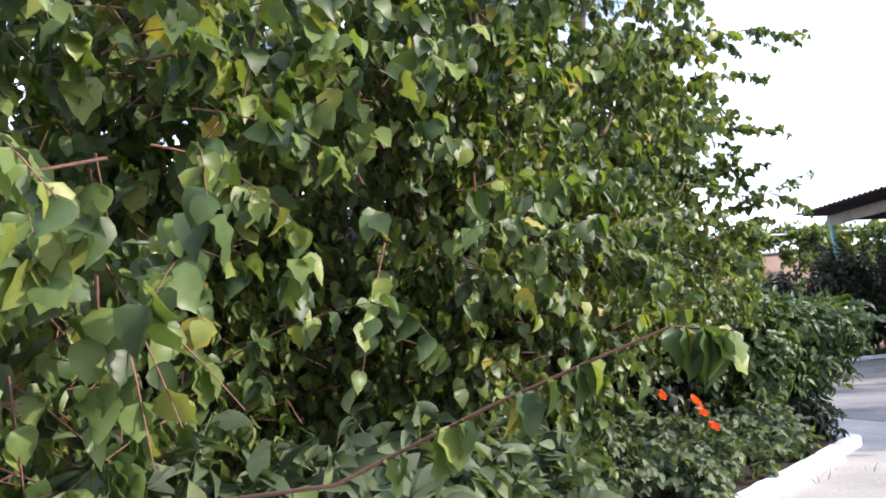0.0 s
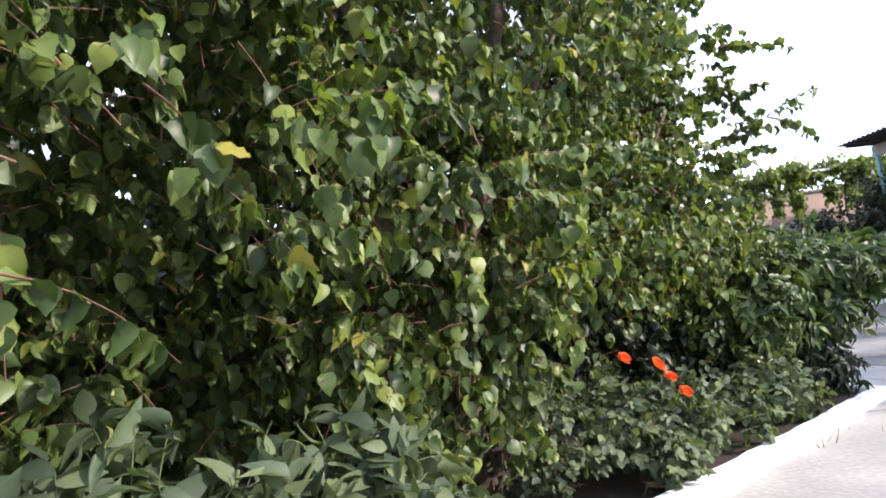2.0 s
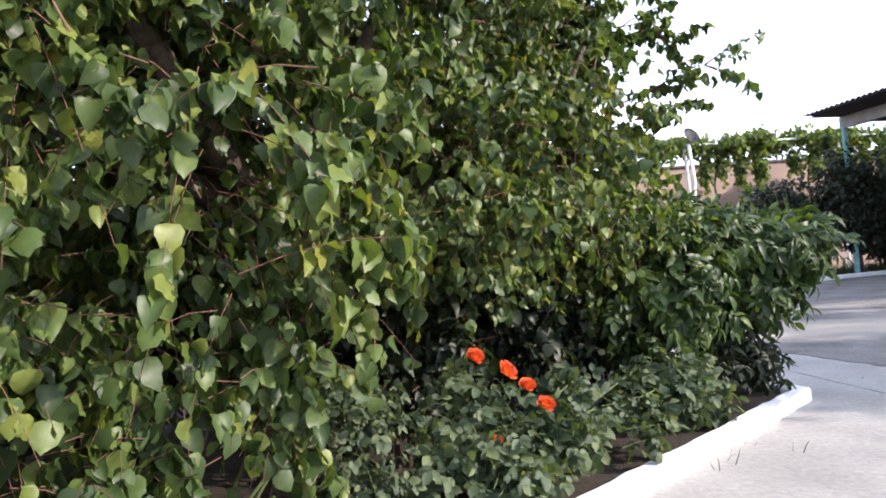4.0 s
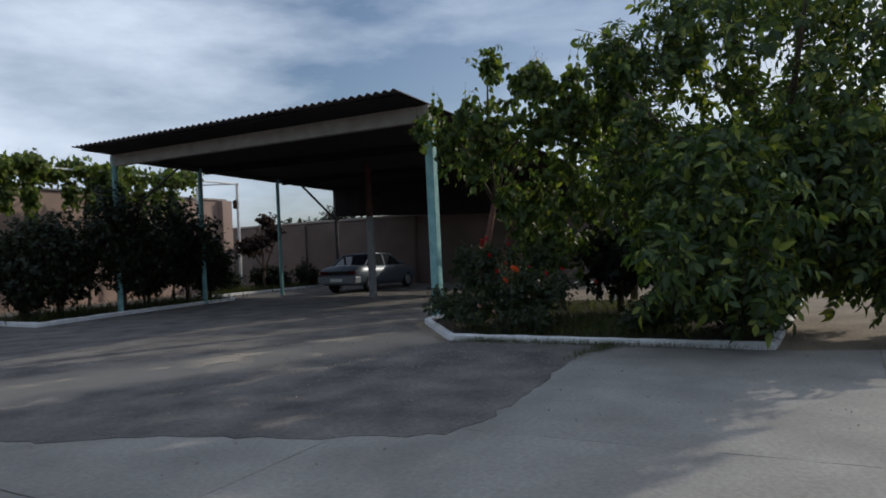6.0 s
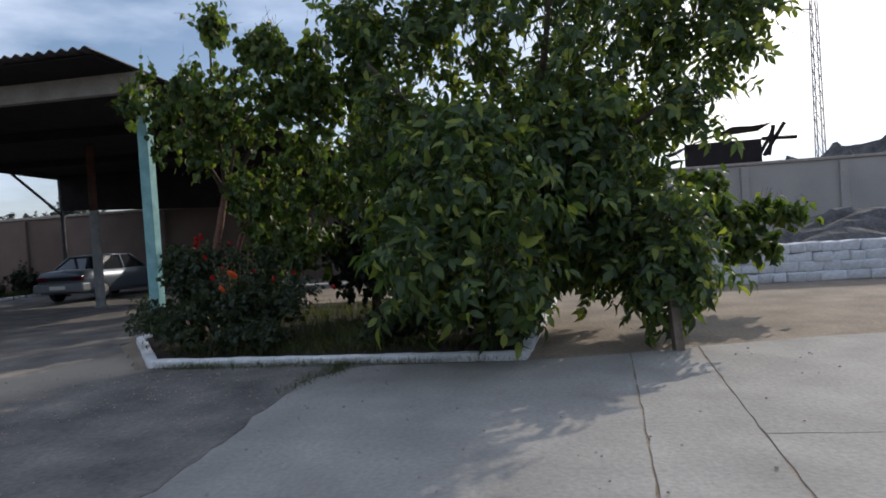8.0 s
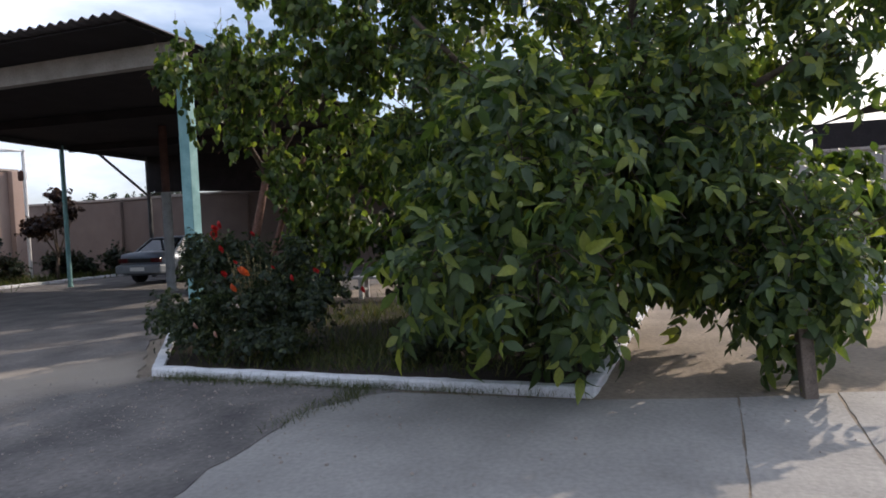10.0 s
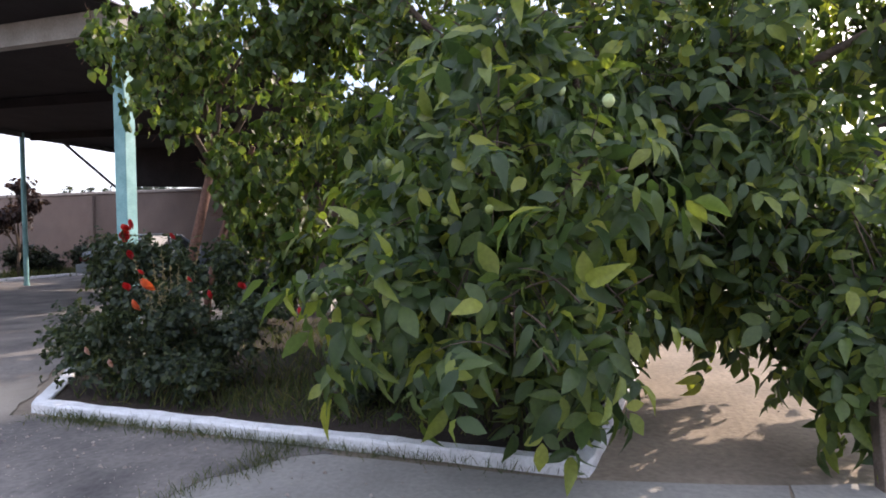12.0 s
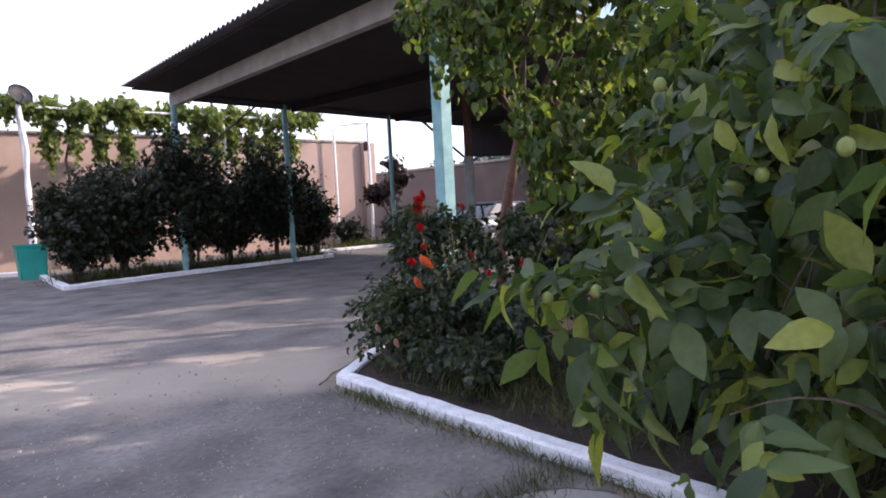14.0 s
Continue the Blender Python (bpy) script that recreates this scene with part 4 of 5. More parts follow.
# Trees added out of sight to block the low sun before the carport.
for k, (hx, hy, hz, w, h) in enumerate(((18.6, 2.75, 3.2, 0.75, 1.6), (21.6, 3.5, 4.1, 1.15, 2.2), (24.0, 4.4, 4.6, 1.0, 2.0))):
    fruit = thing("plum_tree", (hx, hy, 0), "unseen tree added south of the carport to shade the yard", "tree", "row of fruit trees")
    trunk(fruit, [(hx, hy, 0), (hx + 0.05, hy - 0.04, 0.8), (hx - 0.05, hy + 0.03, 1.7), (hx, hy, hz - 0.2)], 0.09, 0.05)
    limbs(fruit, (hx, hy, 1.7), [(hx - 0.6 * w, hy + 0.3 * w, hz + 0.3), (hx + 0.5 * w, hy - 0.5 * w, hz + 0.6), (hx, hy + 0.6 * w, hz + 0.7)], 0.045)
    crown(fruit, [ell(hx, hy, hz, w, w, h), ell(hx + 0.4 * w, hy + 0.3 * w, hz + 0.5, 0.7 * w, 0.7 * w, 0.6 * h)], int(640 * w), 0.6, 0.3, OVATE, 0.11, GRAPE, per=10, seed=210 + k, inner=0.3, hang=0.9)
sapling = thing("mulberry_sapling", (15.6, -2.7, 0), "young tree with backlit yellow-green leaves over the path", "tree")
trunk(sapling, [(15.6, -2.7, 0), (15.55, -2.8, 0.7), (15.4, -3.1, 1.3)], 0.04, 0.02)
crown(sapling, [ell(15.3, -3.1, 1.45, 0.5, 0.55, 0.4), ell(15.3, -3.8, 1.4, 0.4, 0.75, 0.28), ell(15.3, -3.4, 1.0, 0.4, 0.6, 0.4), ell(15.3, -2.8, 1.9, 0.45, 0.5, 0.4)], 210, 0.45, 0.3, OVATE, 0.13, GRAPE, per=8, seed=75, hang=0.6)

rose_bush((12.9, 4.2, 0), [ell(12.8, 4.1, 0.45, 0.6, 0.6, 0.4), ell(13.3, 4.7, 0.5, 0.55, 0.55, 0.45), ell(12.9, 3.9, 0.85, 0.42, 0.5, 0.35), ell(12.8, 3.85, 1.25, 0.16, 0.2, 0.25), ell(13.2, 4.4, 1.1, 0.2, 0.25, 0.25), ell(12.35, 3.55, 0.75, 0.2, 0.3, 0.2), ell(12.5, 3.85, 0.36, 0.36, 0.38, 0.34), ell(12.42, 3.3, 0.36, 0.3, 0.45, 0.33), ell(12.95, 4.3, 1.2, 0.3, 0.35, 0.32), ell(13.0, 3.75, 1.25, 0.3, 0.35, 0.32)], 1020, 0.05, ROSE,
          [((12.195, 3.284, 0.864), 0.055, PETAL_O), ((12.129, 3.106, 1.023), 0.07, PETAL_O), ((12.3, 3.45, 1.0), 0.041, PETAL_R), ((12.75, 3.9, 1.42), 0.057, PETAL_R), ((12.72, 3.8, 1.52), 0.05, PETAL_R), ((12.74, 3.86, 1.47), 0.05, PETAL_R), ((12.9, 3.5, 1.4), 0.041, PETAL_R),
           ((12.6, 3.7, 1.25), 0.045, PETAL_R), ((12.3, 3.3, 1.12), 0.03, PETAL_R), ((12.12, 3.7, 0.5), 0.04, PETAL_P), ((12.1, 3.45, 0.42), 0.04, PETAL_P)], "dark rose bush with red and orange blooms", 81)
rose_bush((12.9, 3.1, 0), [ell(12.75, 3.2, 0.45, 0.5, 0.6, 0.4), ell(12.9, 2.8, 0.7, 0.45, 0.55, 0.4), ell(12.6, 3.2, 0.8, 0.35, 0.4, 0.3), ell(13.0, 3.4, 1.15, 0.2, 0.3, 0.3), ell(12.95, 2.7, 1.1, 0.15, 0.2, 0.25), ell(12.48, 2.65, 0.36, 0.32, 0.45, 0.33), ell(13.1, 3.1, 1.2, 0.3, 0.35, 0.3)], 800, 0.048, ROSE, [((12.35, 2.7, 0.95), 0.041, PETAL_R), ((12.5, 2.5, 1.0), 0.04, PETAL_R), ((12.5, 3.0, 1.05), 0.03, PETAL_R)], "dark rose bush in the tree bed", 85)
weed = thing("dry_weed", (12.75, 3.35, 0), "tall tawny seeding weed among the roses", "weed")
r_w = np.random.default_rng(77)
wp = np.array([(12.75, 3.35, 0.03) + (np.array([r_w.normal(0, 0.16), r_w.normal(0, 0.16), r_w.uniform(0.95, 1.35)]) * np.linspace(0, 1, 6)[:, None]) for _ in range(16)])
put(new("dry_growth", twig_mesh("dry_growth", wp, 0.005, STRAW)), weed, "", "stuff")
w_p, w_w, w_n = along(wp, 30, 78, 0.8, 0.0, 0.55)
w_v, w_f = leaves(SMALL, w_p, w_w, w_n, 0.022 * r_w.uniform(0.6, 1.4, len(w_p)))
put(new("seeding_growth", quick_mesh("seeding_growth", w_v, w_f, STRAW)), weed, "tawny dry seed heads", "stuff")
rose_bush((13.1, 1.0, 0), [ell(13.0, 1.3, 0.4, 0.5, 0.45, 0.35), ell(12.9, 0.5, 0.45, 0.5, 0.5, 0.4), ell(12.75, 1.5, 0.3, 0.4, 0.5, 0.28)], 560, 0.05, ROSE, [((12.6, 2.05, 0.8), 0.041, PETAL_R)], "low dark rose bush under the walnut tree", 91)

prop = thing("wooden_post", (12.12, -1.79, 0), "weathered wooden prop under the walnut branches", "post")
bm = boxed(-0.055, 0.055, -0.05, 0.05, -0.02, 0.68, bevel=0.012)
bmesh.ops.transform(bm, matrix=pose(12.12, -1.83, 0, -4, 0, 12), verts=bm.verts)
part("pole", bm, WOOD, prop)

bench = thing("bench", (18.3, 3.95, 0), "pale painted wooden bench beyond the tree bed", "bench")
for k in range(3):
    part("seat_board", boxed(18.1 + 0.13 * k, 18.22 + 0.13 * k, 2.95, 4.9, 0.44, 0.475, bevel=0.006), PALEWOOD, bench)
for y in (3.1, 4.7):
    for x in (18.14, 18.42):
        part("leg", boxed(x - 0.03, x + 0.03, y - 0.04, y + 0.04, -0.01, 0.44, bevel=0.006), PALEWOOD, bench)
    part("rail", boxed(18.12, 18.44, y - 0.025, y + 0.025, 0.2, 0.25, bevel=0.006), PALEWOOD, bench)

# ---------- far shrub bed ----------
def shrub(x, y, h, w, material, seed, label, shape=SMALL, size=0.11, n=900):
    ob = thing("shrub", (x, y, 0), label, "shrub", "shrubs of the far bed")
    r = random.Random(seed)
    for k in range(3):
        a = r.uniform(0, 6.28)
        trunk(ob, [(x + .06 * math.cos(a), y + .06 * math.sin(a), 0.02), (x + .12 * math.cos(a), y + .12 * math.sin(a), 0.35 * h), (x + .4 * w * math.cos(a), y + .4 * w * math.sin(a), 0.7 * h)], 0.045, 0.02, name="stem")
    crown(ob, [ell(x, y, 0.62 * h, w, w, 0.4 * h), ell(x + .3 * w, y - .2, 0.5 * h, .7 * w, .7 * w, .32 * h), ell(x - .3 * w, y, 0.7 * h, .6 * w, .6 * w, .34 * h), ell(x, y, 0.3 * h, .55 * w, .55 * w, .18 * h)], n, 0.75, 0.15, shape, size, material, per=12, seed=seed, hang=0.4, up=0.7, inner=0.25)
    return ob


for i, (x, h, w) in enumerate(((13.1, 2.5, 1.1), (14.2, 3.1, 1.4), (15.6, 3.8, 1.35), (16.9, 2.8, 1.25), (18.2, 3.6, 1.35), (19.4, 2.6, 1.0))):
    shrub(x, (16.9, 17.2, 16.35, 17.1, 16.9, 17.2)[i], h, w, DARKLEAF, 100 + i, "dark green shrub in the far bed under the vines")
shrub(20.4, 18.3, 2.0, 0.55, PLUM, 120, "reddish shrub at the end of the far bed", n=160)
plum = thing("plum_tree", (24.0, 18.9, 0), "small purple-leaved tree before the boundary wall", "tree")
trunk(plum, [(24.0, 18.9, 0), (24.0, 18.92, 0.5), (24.05, 18.9, 0.9)], 0.06, 0.045)
limbs(plum, (24.05, 18.9, 0.85), [(24.0, 19.7, 2.2), (24.2, 18.2, 2.3), (23.7, 18.8, 2.7), (24.6, 19.1, 2.6)], 0.04)
crown(plum, [ell(24.0, 19.3, 2.1, 0.9, 0.95, 0.6), ell(24.1, 18.4, 2.5, 0.7, 0.6, 0.55), ell(24.0, 19.9, 1.9, 0.7, 0.5, 0.5), ell(24.0, 18.8, 3.0, 0.6, 0.5, 0.4)], 330, 0.55, 0.15, OVATE, 0.12, PLUM, per=11, seed=130, hang=0.5, inner=0.3, clump=0.36)
for k, (bx, by) in enumerate(((26.6, 18.9), (24.9, 19.8), (22.6, 19.7))):
    shrub(bx, by, 1.2, 0.8, DARKLEAF, 132 + k, "low dark weeds along the wall", n=240)
shrub(25.6, 19.6, 1.0, 0.7, DARKLEAF, 131, "low dark weeds along the wall", n=150)

# ---------- trellis and vines ----------
trellis = thing("trellis", (18, 20.5, 0), "white pipe trellis carrying grape vines", "trellis")
for y, z in ((20.5, 4.6), (22.6, 4.75)):
    part("rail", tubed([(6.0, y, z), (24.3, y, z + 0.05)], 0.035), WHITEPIPE, trellis)
for x in (7.0, 12.8, 18.5, 24.3):
    part("cross_pipe", tubed([(x, 20.4, 4.65), (x, 22.7, 4.8)], 0.03), WHITEPIPE, trellis)
for x in (7.0, 12.8, 18.5):
    part("post", tubed([(x, 20.5, 0), (x + 0.1, 20.5, 2.3), (x, 20.5, 4.6)], 0.06), WHITEPIPE, trellis)
for y in (20.5, 22.9):
    part("post", tubed([(24.3, y, 0), (24.3, y, 4.7)], 0.06), WHITEPIPE, trellis)
vine = thing("grape_vine", (16, 21, 0), "grape vine with hanging light green shoots", "vine")
for x in (9, 14, 17.5, 21):
    trunk(vine, [(x, 20.8, 0), (x + .1, 20.8, 1.5), (x - .1, 20.7, 3.2), (x + .3, 20.9, 4.7)], 0.05, 0.025)
vb = [ell(x, 20.9 + 0.3 * math.sin(x * 2), 4.75 + 0.12 * math.sin(3 * x), 0.75, 1.1, 0.38 + 0.1 * math.sin(5 * x)) for x in np.arange(5.5, 22.5, 0.9)]
vb += [ell(x, 20.5, 4.0, 0.42, 0.4, 1.05 + 0.3 * math.sin(7 * x)) for x in (8.5, 9.3, 10.2, 11.6, 13.5, 14.1, 14.8, 15.5, 16.8, 17.6, 18.2, 18.8, 19.5, 20.2, 20.9)]
crown(vine, vb, 3600, 0.5, 0.5, LOBED, 0.13, VINELEAF, per=8, seed=141, hang=0.7, inner=0.3)

# ---------- car ----------
CARPAINT = mat("silver_blue_car_paint", (0.12, 0.145, 0.18), 0.38, metal=0.3, var=0.06, scale=2, fine=40, bump=0.02, spec=0.5)
GLASS = mat("dark_car_glass", (0.03, 0.035, 0.04), 0.05, var=0.05, bump=0, spec=0.8)
RUBBER = mat("black_rubber", (0.02, 0.02, 0.02), 0.85, var=0.2, scale=20)
RIM = mat("steel_rim", (0.45, 0.45, 0.46), 0.4, metal=0.7, var=0.1)
LAMP_R = mat("dark_red_lamp_glass", (0.07, 0.012, 0.014), 0.2, var=0.1, bump=0)
BUMPER = mat("grey_bumper", (0.22, 0.24, 0.26), 0.5, var=0.1)


def loft(stations):
    """A skin over rings of points, closed at both ends."""
    bm = bmesh.new()
    rings = [[bm.verts.new(p) for p in s] for s in stations]
    for a, b in zip(rings, rings[1:]):
        for k in range(len(a)):
            bm.faces.new((a[k], a[(k + 1) % len(a)], b[(k + 1) % len(a)], b[k]))
    bm.faces.new(rings[0][::-1])
    bm.faces.new(rings[-1])
    bmesh.ops.recalc_face_normals(bm, faces=bm.faces)
    return bm


def car_ring(x, z0, z1, w, crown_h=0.03):
    side = [(-w * 0.92, z0), (-w, z0 + 0.15), (-w, z0 + 0.6 * (z1 - z0)), (-w * 0.96, z1 - 0.03), (-w * 0.85, z1), (0, z1 + crown_h)]
    pts = side + [(-y, z) for y, z in side[-2::-1]]
    return [(x, y, z) for y, z in pts]


def build_car(x, y):
    car = thing("car", (x, y, 0), "light silver-blue sedan parked nose-in under the carport", "car")
    m = Matrix.Translation((x, y, 0))

    def add(name, bm, material, parent=car, label="", smooth=False):
        bmesh.ops.transform(bm, matrix=m, verts=bm.verts)
        return part(name, bm, material, parent, label, smooth)
    body = add("body", loft([car_ring(0.0, 0.38, 0.80, 0.72), car_ring(0.08, 0.30, 0.93, 0.80), car_ring(0.55, 0.24, 0.97, 0.84), car_ring(1.2, 0.22, 0.94, 0.85), car_ring(3.0, 0.22, 0.92, 0.85), car_ring(3.6, 0.24, 0.86, 0.84), car_ring(4.2, 0.28, 0.76, 0.78), car_ring(4.36, 0.36, 0.62, 0.68)]), CARPAINT, smooth=True)

    glass = loft([[(0.62 + dx, s * 0.74, 0.93) for s in (-1, -0.5, 0.5, 1)] + [(1.25 + dx * 0.2, s * 0.6, 1.36) for s in (1, 0.5, -0.5, -1)] for dx in (0.0,)] + [[(3.15, s * 0.74, 0.92) for s in (-1, -0.5, 0.5, 1)] + [(2.45, s * 0.6, 1.36) for s in (1, 0.5, -0.5, -1)]])
    add("window_glass", glass, GLASS, label="dark tinted car windows")
    add("roof", loft([[(1.2, -0.61, 1.35), (1.2, 0.61, 1.35), (1.2, 0.5, 1.385), (1.2, -0.5, 1.385)], [(1.8, -0.62, 1.36), (1.8, 0.62, 1.36), (1.8, 0.5, 1.42), (1.8, -0.5, 1.42)], [(2.5, -0.61, 1.35), (2.5, 0.61, 1.35), (2.5, 0.5, 1.385), (2.5, -0.5, 1.385)]]), CARPAINT, smooth=True)
    for s in (-1, 1):
        for (xa, za), (xb, zb) in (((0.62, 0.93), (1.25, 1.37)), ((3.15, 0.92), (2.45, 1.37)), ((1.95, 0.93), (1.95, 1.37))):
            add("pillar", tubed([(xa, s * 0.75, za), (xb, s * 0.61, zb)], 0.035, 6), CARPAINT)
        for wx in (0.82, 3.5):
            bm = tubed([(wx, s * 0.68, 0.3), (wx, s * 0.71, 0.3), (wx, s * 0.85, 0.3), (wx, s * 0.87, 0.3)], [0.27, 0.3, 0.3, 0.26], 24)
            wheel = add("wheel", bm, RUBBER)
            add("rim", tubed([(wx, s * 0.86, 0.3), (wx, s * 0.885, 0.3)], [0.2, 0.17], 18), RIM, wheel)
        add("tail_lamp", boxed(-0.035, 0.06, s * 0.60 - 0.17, s * 0.60 + 0.17, 0.66, 0.80, bevel=0.015), LAMP_R)
        add("mirror", boxed(2.85, 2.98, s * 0.92 - 0.08, s * 0.92 + 0.08, 0.92, 1.03, bevel=0.03), CARPAINT)
    add("trunk_panel", boxed(-0.03, 0.05, -0.42, 0.42, 0.67, 0.79, bevel=0.012), RUBBER, label="dark panel between the tail lamps")
    add("bumper", boxed(-0.12, 0.25, -0.84, 0.84, 0.34, 0.60, bevel=0.05), BUMPER, label="pale grey rear bumper")
    add("number_plate", boxed(-0.135, -0.12, -0.26, 0.26, 0.42, 0.53, bevel=0.004), WHITEPIPE)
    return car


build_car(22.55, 14.05)

# ---------- satellite dish ----------
dish = thing("satellite_dish", (12.79, 20.1, 0), "grey satellite dish on a bent white pole", "satellite dish")
part("pole", tubed([(12.85, 20.1, 0), (12.84, 20.1, 1.2), (12.78, 20.1, 2.4), (12.86, 20.1, 3.4), (12.75, 20.1, 4.6)], 0.06, 10), WHITEPIPE, dish, smooth=True)
bm = bmesh.new()
rings = []
for k in range(6):
    rr, zz = 0.30 * k / 5, 0.10 * (k / 5) ** 2
    rings.append([bm.verts.new((rr * math.cos(a), rr * math.sin(a), zz)) for a in np.linspace(0, 2 * math.pi, 24, endpoint=False)] if k else [bm.verts.new((0, 0, 0))])
for q in range(24):
    bm.faces.new((rings[0][0], rings[1][q], rings[1][(q + 1) % 24]))
    for a, c in zip(rings[1:], rings[2:]):
        bm.faces.new((a[q], c[q], c[(q + 1) % 24], a[(q + 1) % 24]))
bmesh.ops.solidify(bm, geom=bm.faces[:], thickness=0.012)
bmesh.ops.transform(bm, matrix=pose(12.78, 20.0, 4.82, 62, 0, 15), verts=bm.verts)
part("reflector", bm, STEEL, dish, "dark grey dish bowl", smooth=True)
part("feed_arm", tubed([(12.75, 20.0, 4.6), (12.82, 19.65, 4.75)], 0.012, 6), STEEL, dish)
part("feed_horn", boxed(12.78, 12.86, 19.58, 19.66, 4.72, 4.82, bevel=0.02), STEEL, dish)

# ---------- bin and small things ----------
tub = thing("plastic_bin", (12.65, 19.6, 0), "turquoise plastic bin behind the far kerb", "bin")
bm = bmesh.new()
lo = [(12.3, 19.35), (13.0, 19.35), (13.0, 19.85), (12.3, 19.85)]
rr = [[bm.verts.new((12.65 + (x - 12.65) * s, 19.6 + (y - 19.6) * s, z)) for x, y in lo] for s, z in ((0.86, 0.0), (1.0, 0.85), (1.06, 0.86), (1.06, 0.92), (0.97, 0.92), (0.84, 0.05))]
for a, c in zip(rr, rr[1:]):
    for k in range(4):
        bm.faces.new((a[k], a[(k + 1) % 4], c[(k + 1) % 4], c[k]))
bm.faces.new(rr[0][::-1])
bm.faces.new(rr[-1])
bmesh.ops.bevel(bm, geom=[e for e in bm.edges if abs(e.verts[0].co.z - e.verts[1].co.z) > 0.3], offset=0.05, segments=3, affect="EDGES")
part("tub", bm, BIN, tub)
part("handle", tubed([(12.5, 19.3, 0.75), (12.55, 19.27, 0.75), (12.75, 19.27, 0.75), (12.8, 19.3, 0.75)], 0.015, 6), BIN, tub)

lantern = thing("hanging_lantern", (24.3, 20.6, 3.75), "small dark lantern hanging from the trellis", "lantern")
part("body", tubed([(24.3, 20.6, 3.6), (24.3, 20.6, 3.64), (24.3, 20.6, 3.92), (24.3, 20.6, 3.98)], [0.1, 0.14, 0.14, 0.05], 10), RUST, lantern)
part("cord", tubed([(24.3, 20.6, 3.97), (24.3, 20.52, 4.62)], 0.008, 5), STEEL, lantern)

# ---------- stacked white stones ----------
stone_wall = thing("stone_wall", (18.9, -6.5, 0), "low dry-stacked wall of whitewashed stones", "stone wall")
STONE = mat("whitewashed_stone", (0.66, 0.68, 0.72), 0.95, var=0.15, scale=5, fine=25, bump=0.8)


def stone_mesh(seed):
    r = random.Random(seed)
    bm = bmesh.new()
    bmesh.ops.create_cube(bm, size=1)
    for v in bm.verts:
        v.co += Vector((r.uniform(-.07, .07), r.uniform(-.08, .08), r.uniform(-.08, .08)))
    bmesh.ops.bevel(bm, geom=bm.edges[:], offset=0.13, segments=2, affect="EDGES", profile=0.6)
    me = bpy.data.meshes.new("stone")
    bm.to_mesh(me)
    bm.free()
    me.materials.append(STONE)
    me.polygons.foreach_set("use_smooth", [True] * len(me.polygons))
    return me


stones = [stone_mesh(k) for k in range(8)]
r_st = random.Random(5)
for row in range(4):
    y = -2.6 - r_st.uniform(0, 0.2)
    while y > -12.5:
        w, h = r_st.uniform(0.26, 0.46), 0.185
        ob = new("stone", stones[r_st.randrange(8)])
        ob.matrix_basis = pose(18.9 + r_st.uniform(-.03, .03) + 0.02 * row, y - w / 2, 0.085 + row * h, r_st.uniform(-3, 3), r_st.uniform(-3, 3), r_st.uniform(-4, 4)) @ Matrix.Diagonal((0.42, w * 1.04, h * r_st.uniform(1.02, 1.1), 1))
        put(ob, stone_wall)
        y -= w


def heap(x0, x1, y0, y1, h, seed, power=0.6):
    bm = bmesh.new()
    n, g = 26, {}
    for i in range(n + 1):
        for j in range(n + 1):
            u, v = i / n, j / n
            x, y = x0 + (x1 - x0) * u, y0 + (y1 - y0) * v
            e = (math.sin(math.pi * u) * math.sin(math.pi * v)) ** power
            g[i, j] = bm.verts.new((x, y, max(-0.02, e * h * (0.75 + 0.5 * noise.noise((x * 0.8, y * 0.8, seed))) + 0.13 * e * noise.noise((x * 3, y * 3, seed)))))
    for i in range(n):
        for j in range(n):
            bm.faces.new((g[i, j], g[i + 1, j], g[i + 1, j + 1], g[i, j + 1]))
    return bm


tagged(part("earth_mound", heap(19.6, 27, -15, -4.6, 1.75, 3), RUBBLE), "dark mound of earth and rubble behind the stones", "mound")

# ---------- beyond the wall ----------
shed = thing("ruined_shed", (33, -9.5, 0), "half-collapsed shed roof rising behind the wall", "shed")
part("wall", boxed(31.5, 35, -10.6, -5.8, 0, 3.1, bevel=0.03), GREYWALL, shed)
bm = bmesh.new()
r_sh = random.Random(9)
rows = [[bm.verts.new((x, y, z + r_sh.uniform(-0.09, 0.09))) for y, z in ((-5.2, 3.7), (-5.9, 4.15), (-6.6, 4.4), (-7.3, 4.55), (-8.0, 4.68), (-8.7, 4.66))] for x in (31.0, 31.8, 32.8, 34.0)]
for a, b in zip(rows, rows[1:]):
    for k in range(5):
        bm.faces.new((a[k], a[k + 1], b[k + 1], b[k]))
bmesh.ops.solidify(bm, geom=bm.faces[:], thickness=0.12)
bmesh.ops.recalc_face_normals(bm, faces=bm.faces)
part("roof", bm, UNDER, shed, "dark sagging roof covering")
part("gable", boxed(31.05, 31.2, -8.3, -5.6, 3.05, 4.1, bevel=0.02), UNDER, shed, "dark boarded gable")
for a, b in (((31.0, -8.3, 3.5), (31.0, -9.05, 4.65)), ((31.3, -8.55, 3.5), (31.3, -8.75, 4.6)), ((31.0, -8.3, 4.15), (31.0, -9.5, 4.12)), ((32.2, -8.4, 3.5), (32.2, -9.0, 4.5))):
    part("rafter", beam_between(a, b, 0.12, 0.12), UNDER, shed)
tagged(part("rubble_heap", heap(29.6, 32.5, -30, -8.4, 5.5, 8, 0.2), RUBBLE), "dark heap of rubble rising above the wall", "mound")
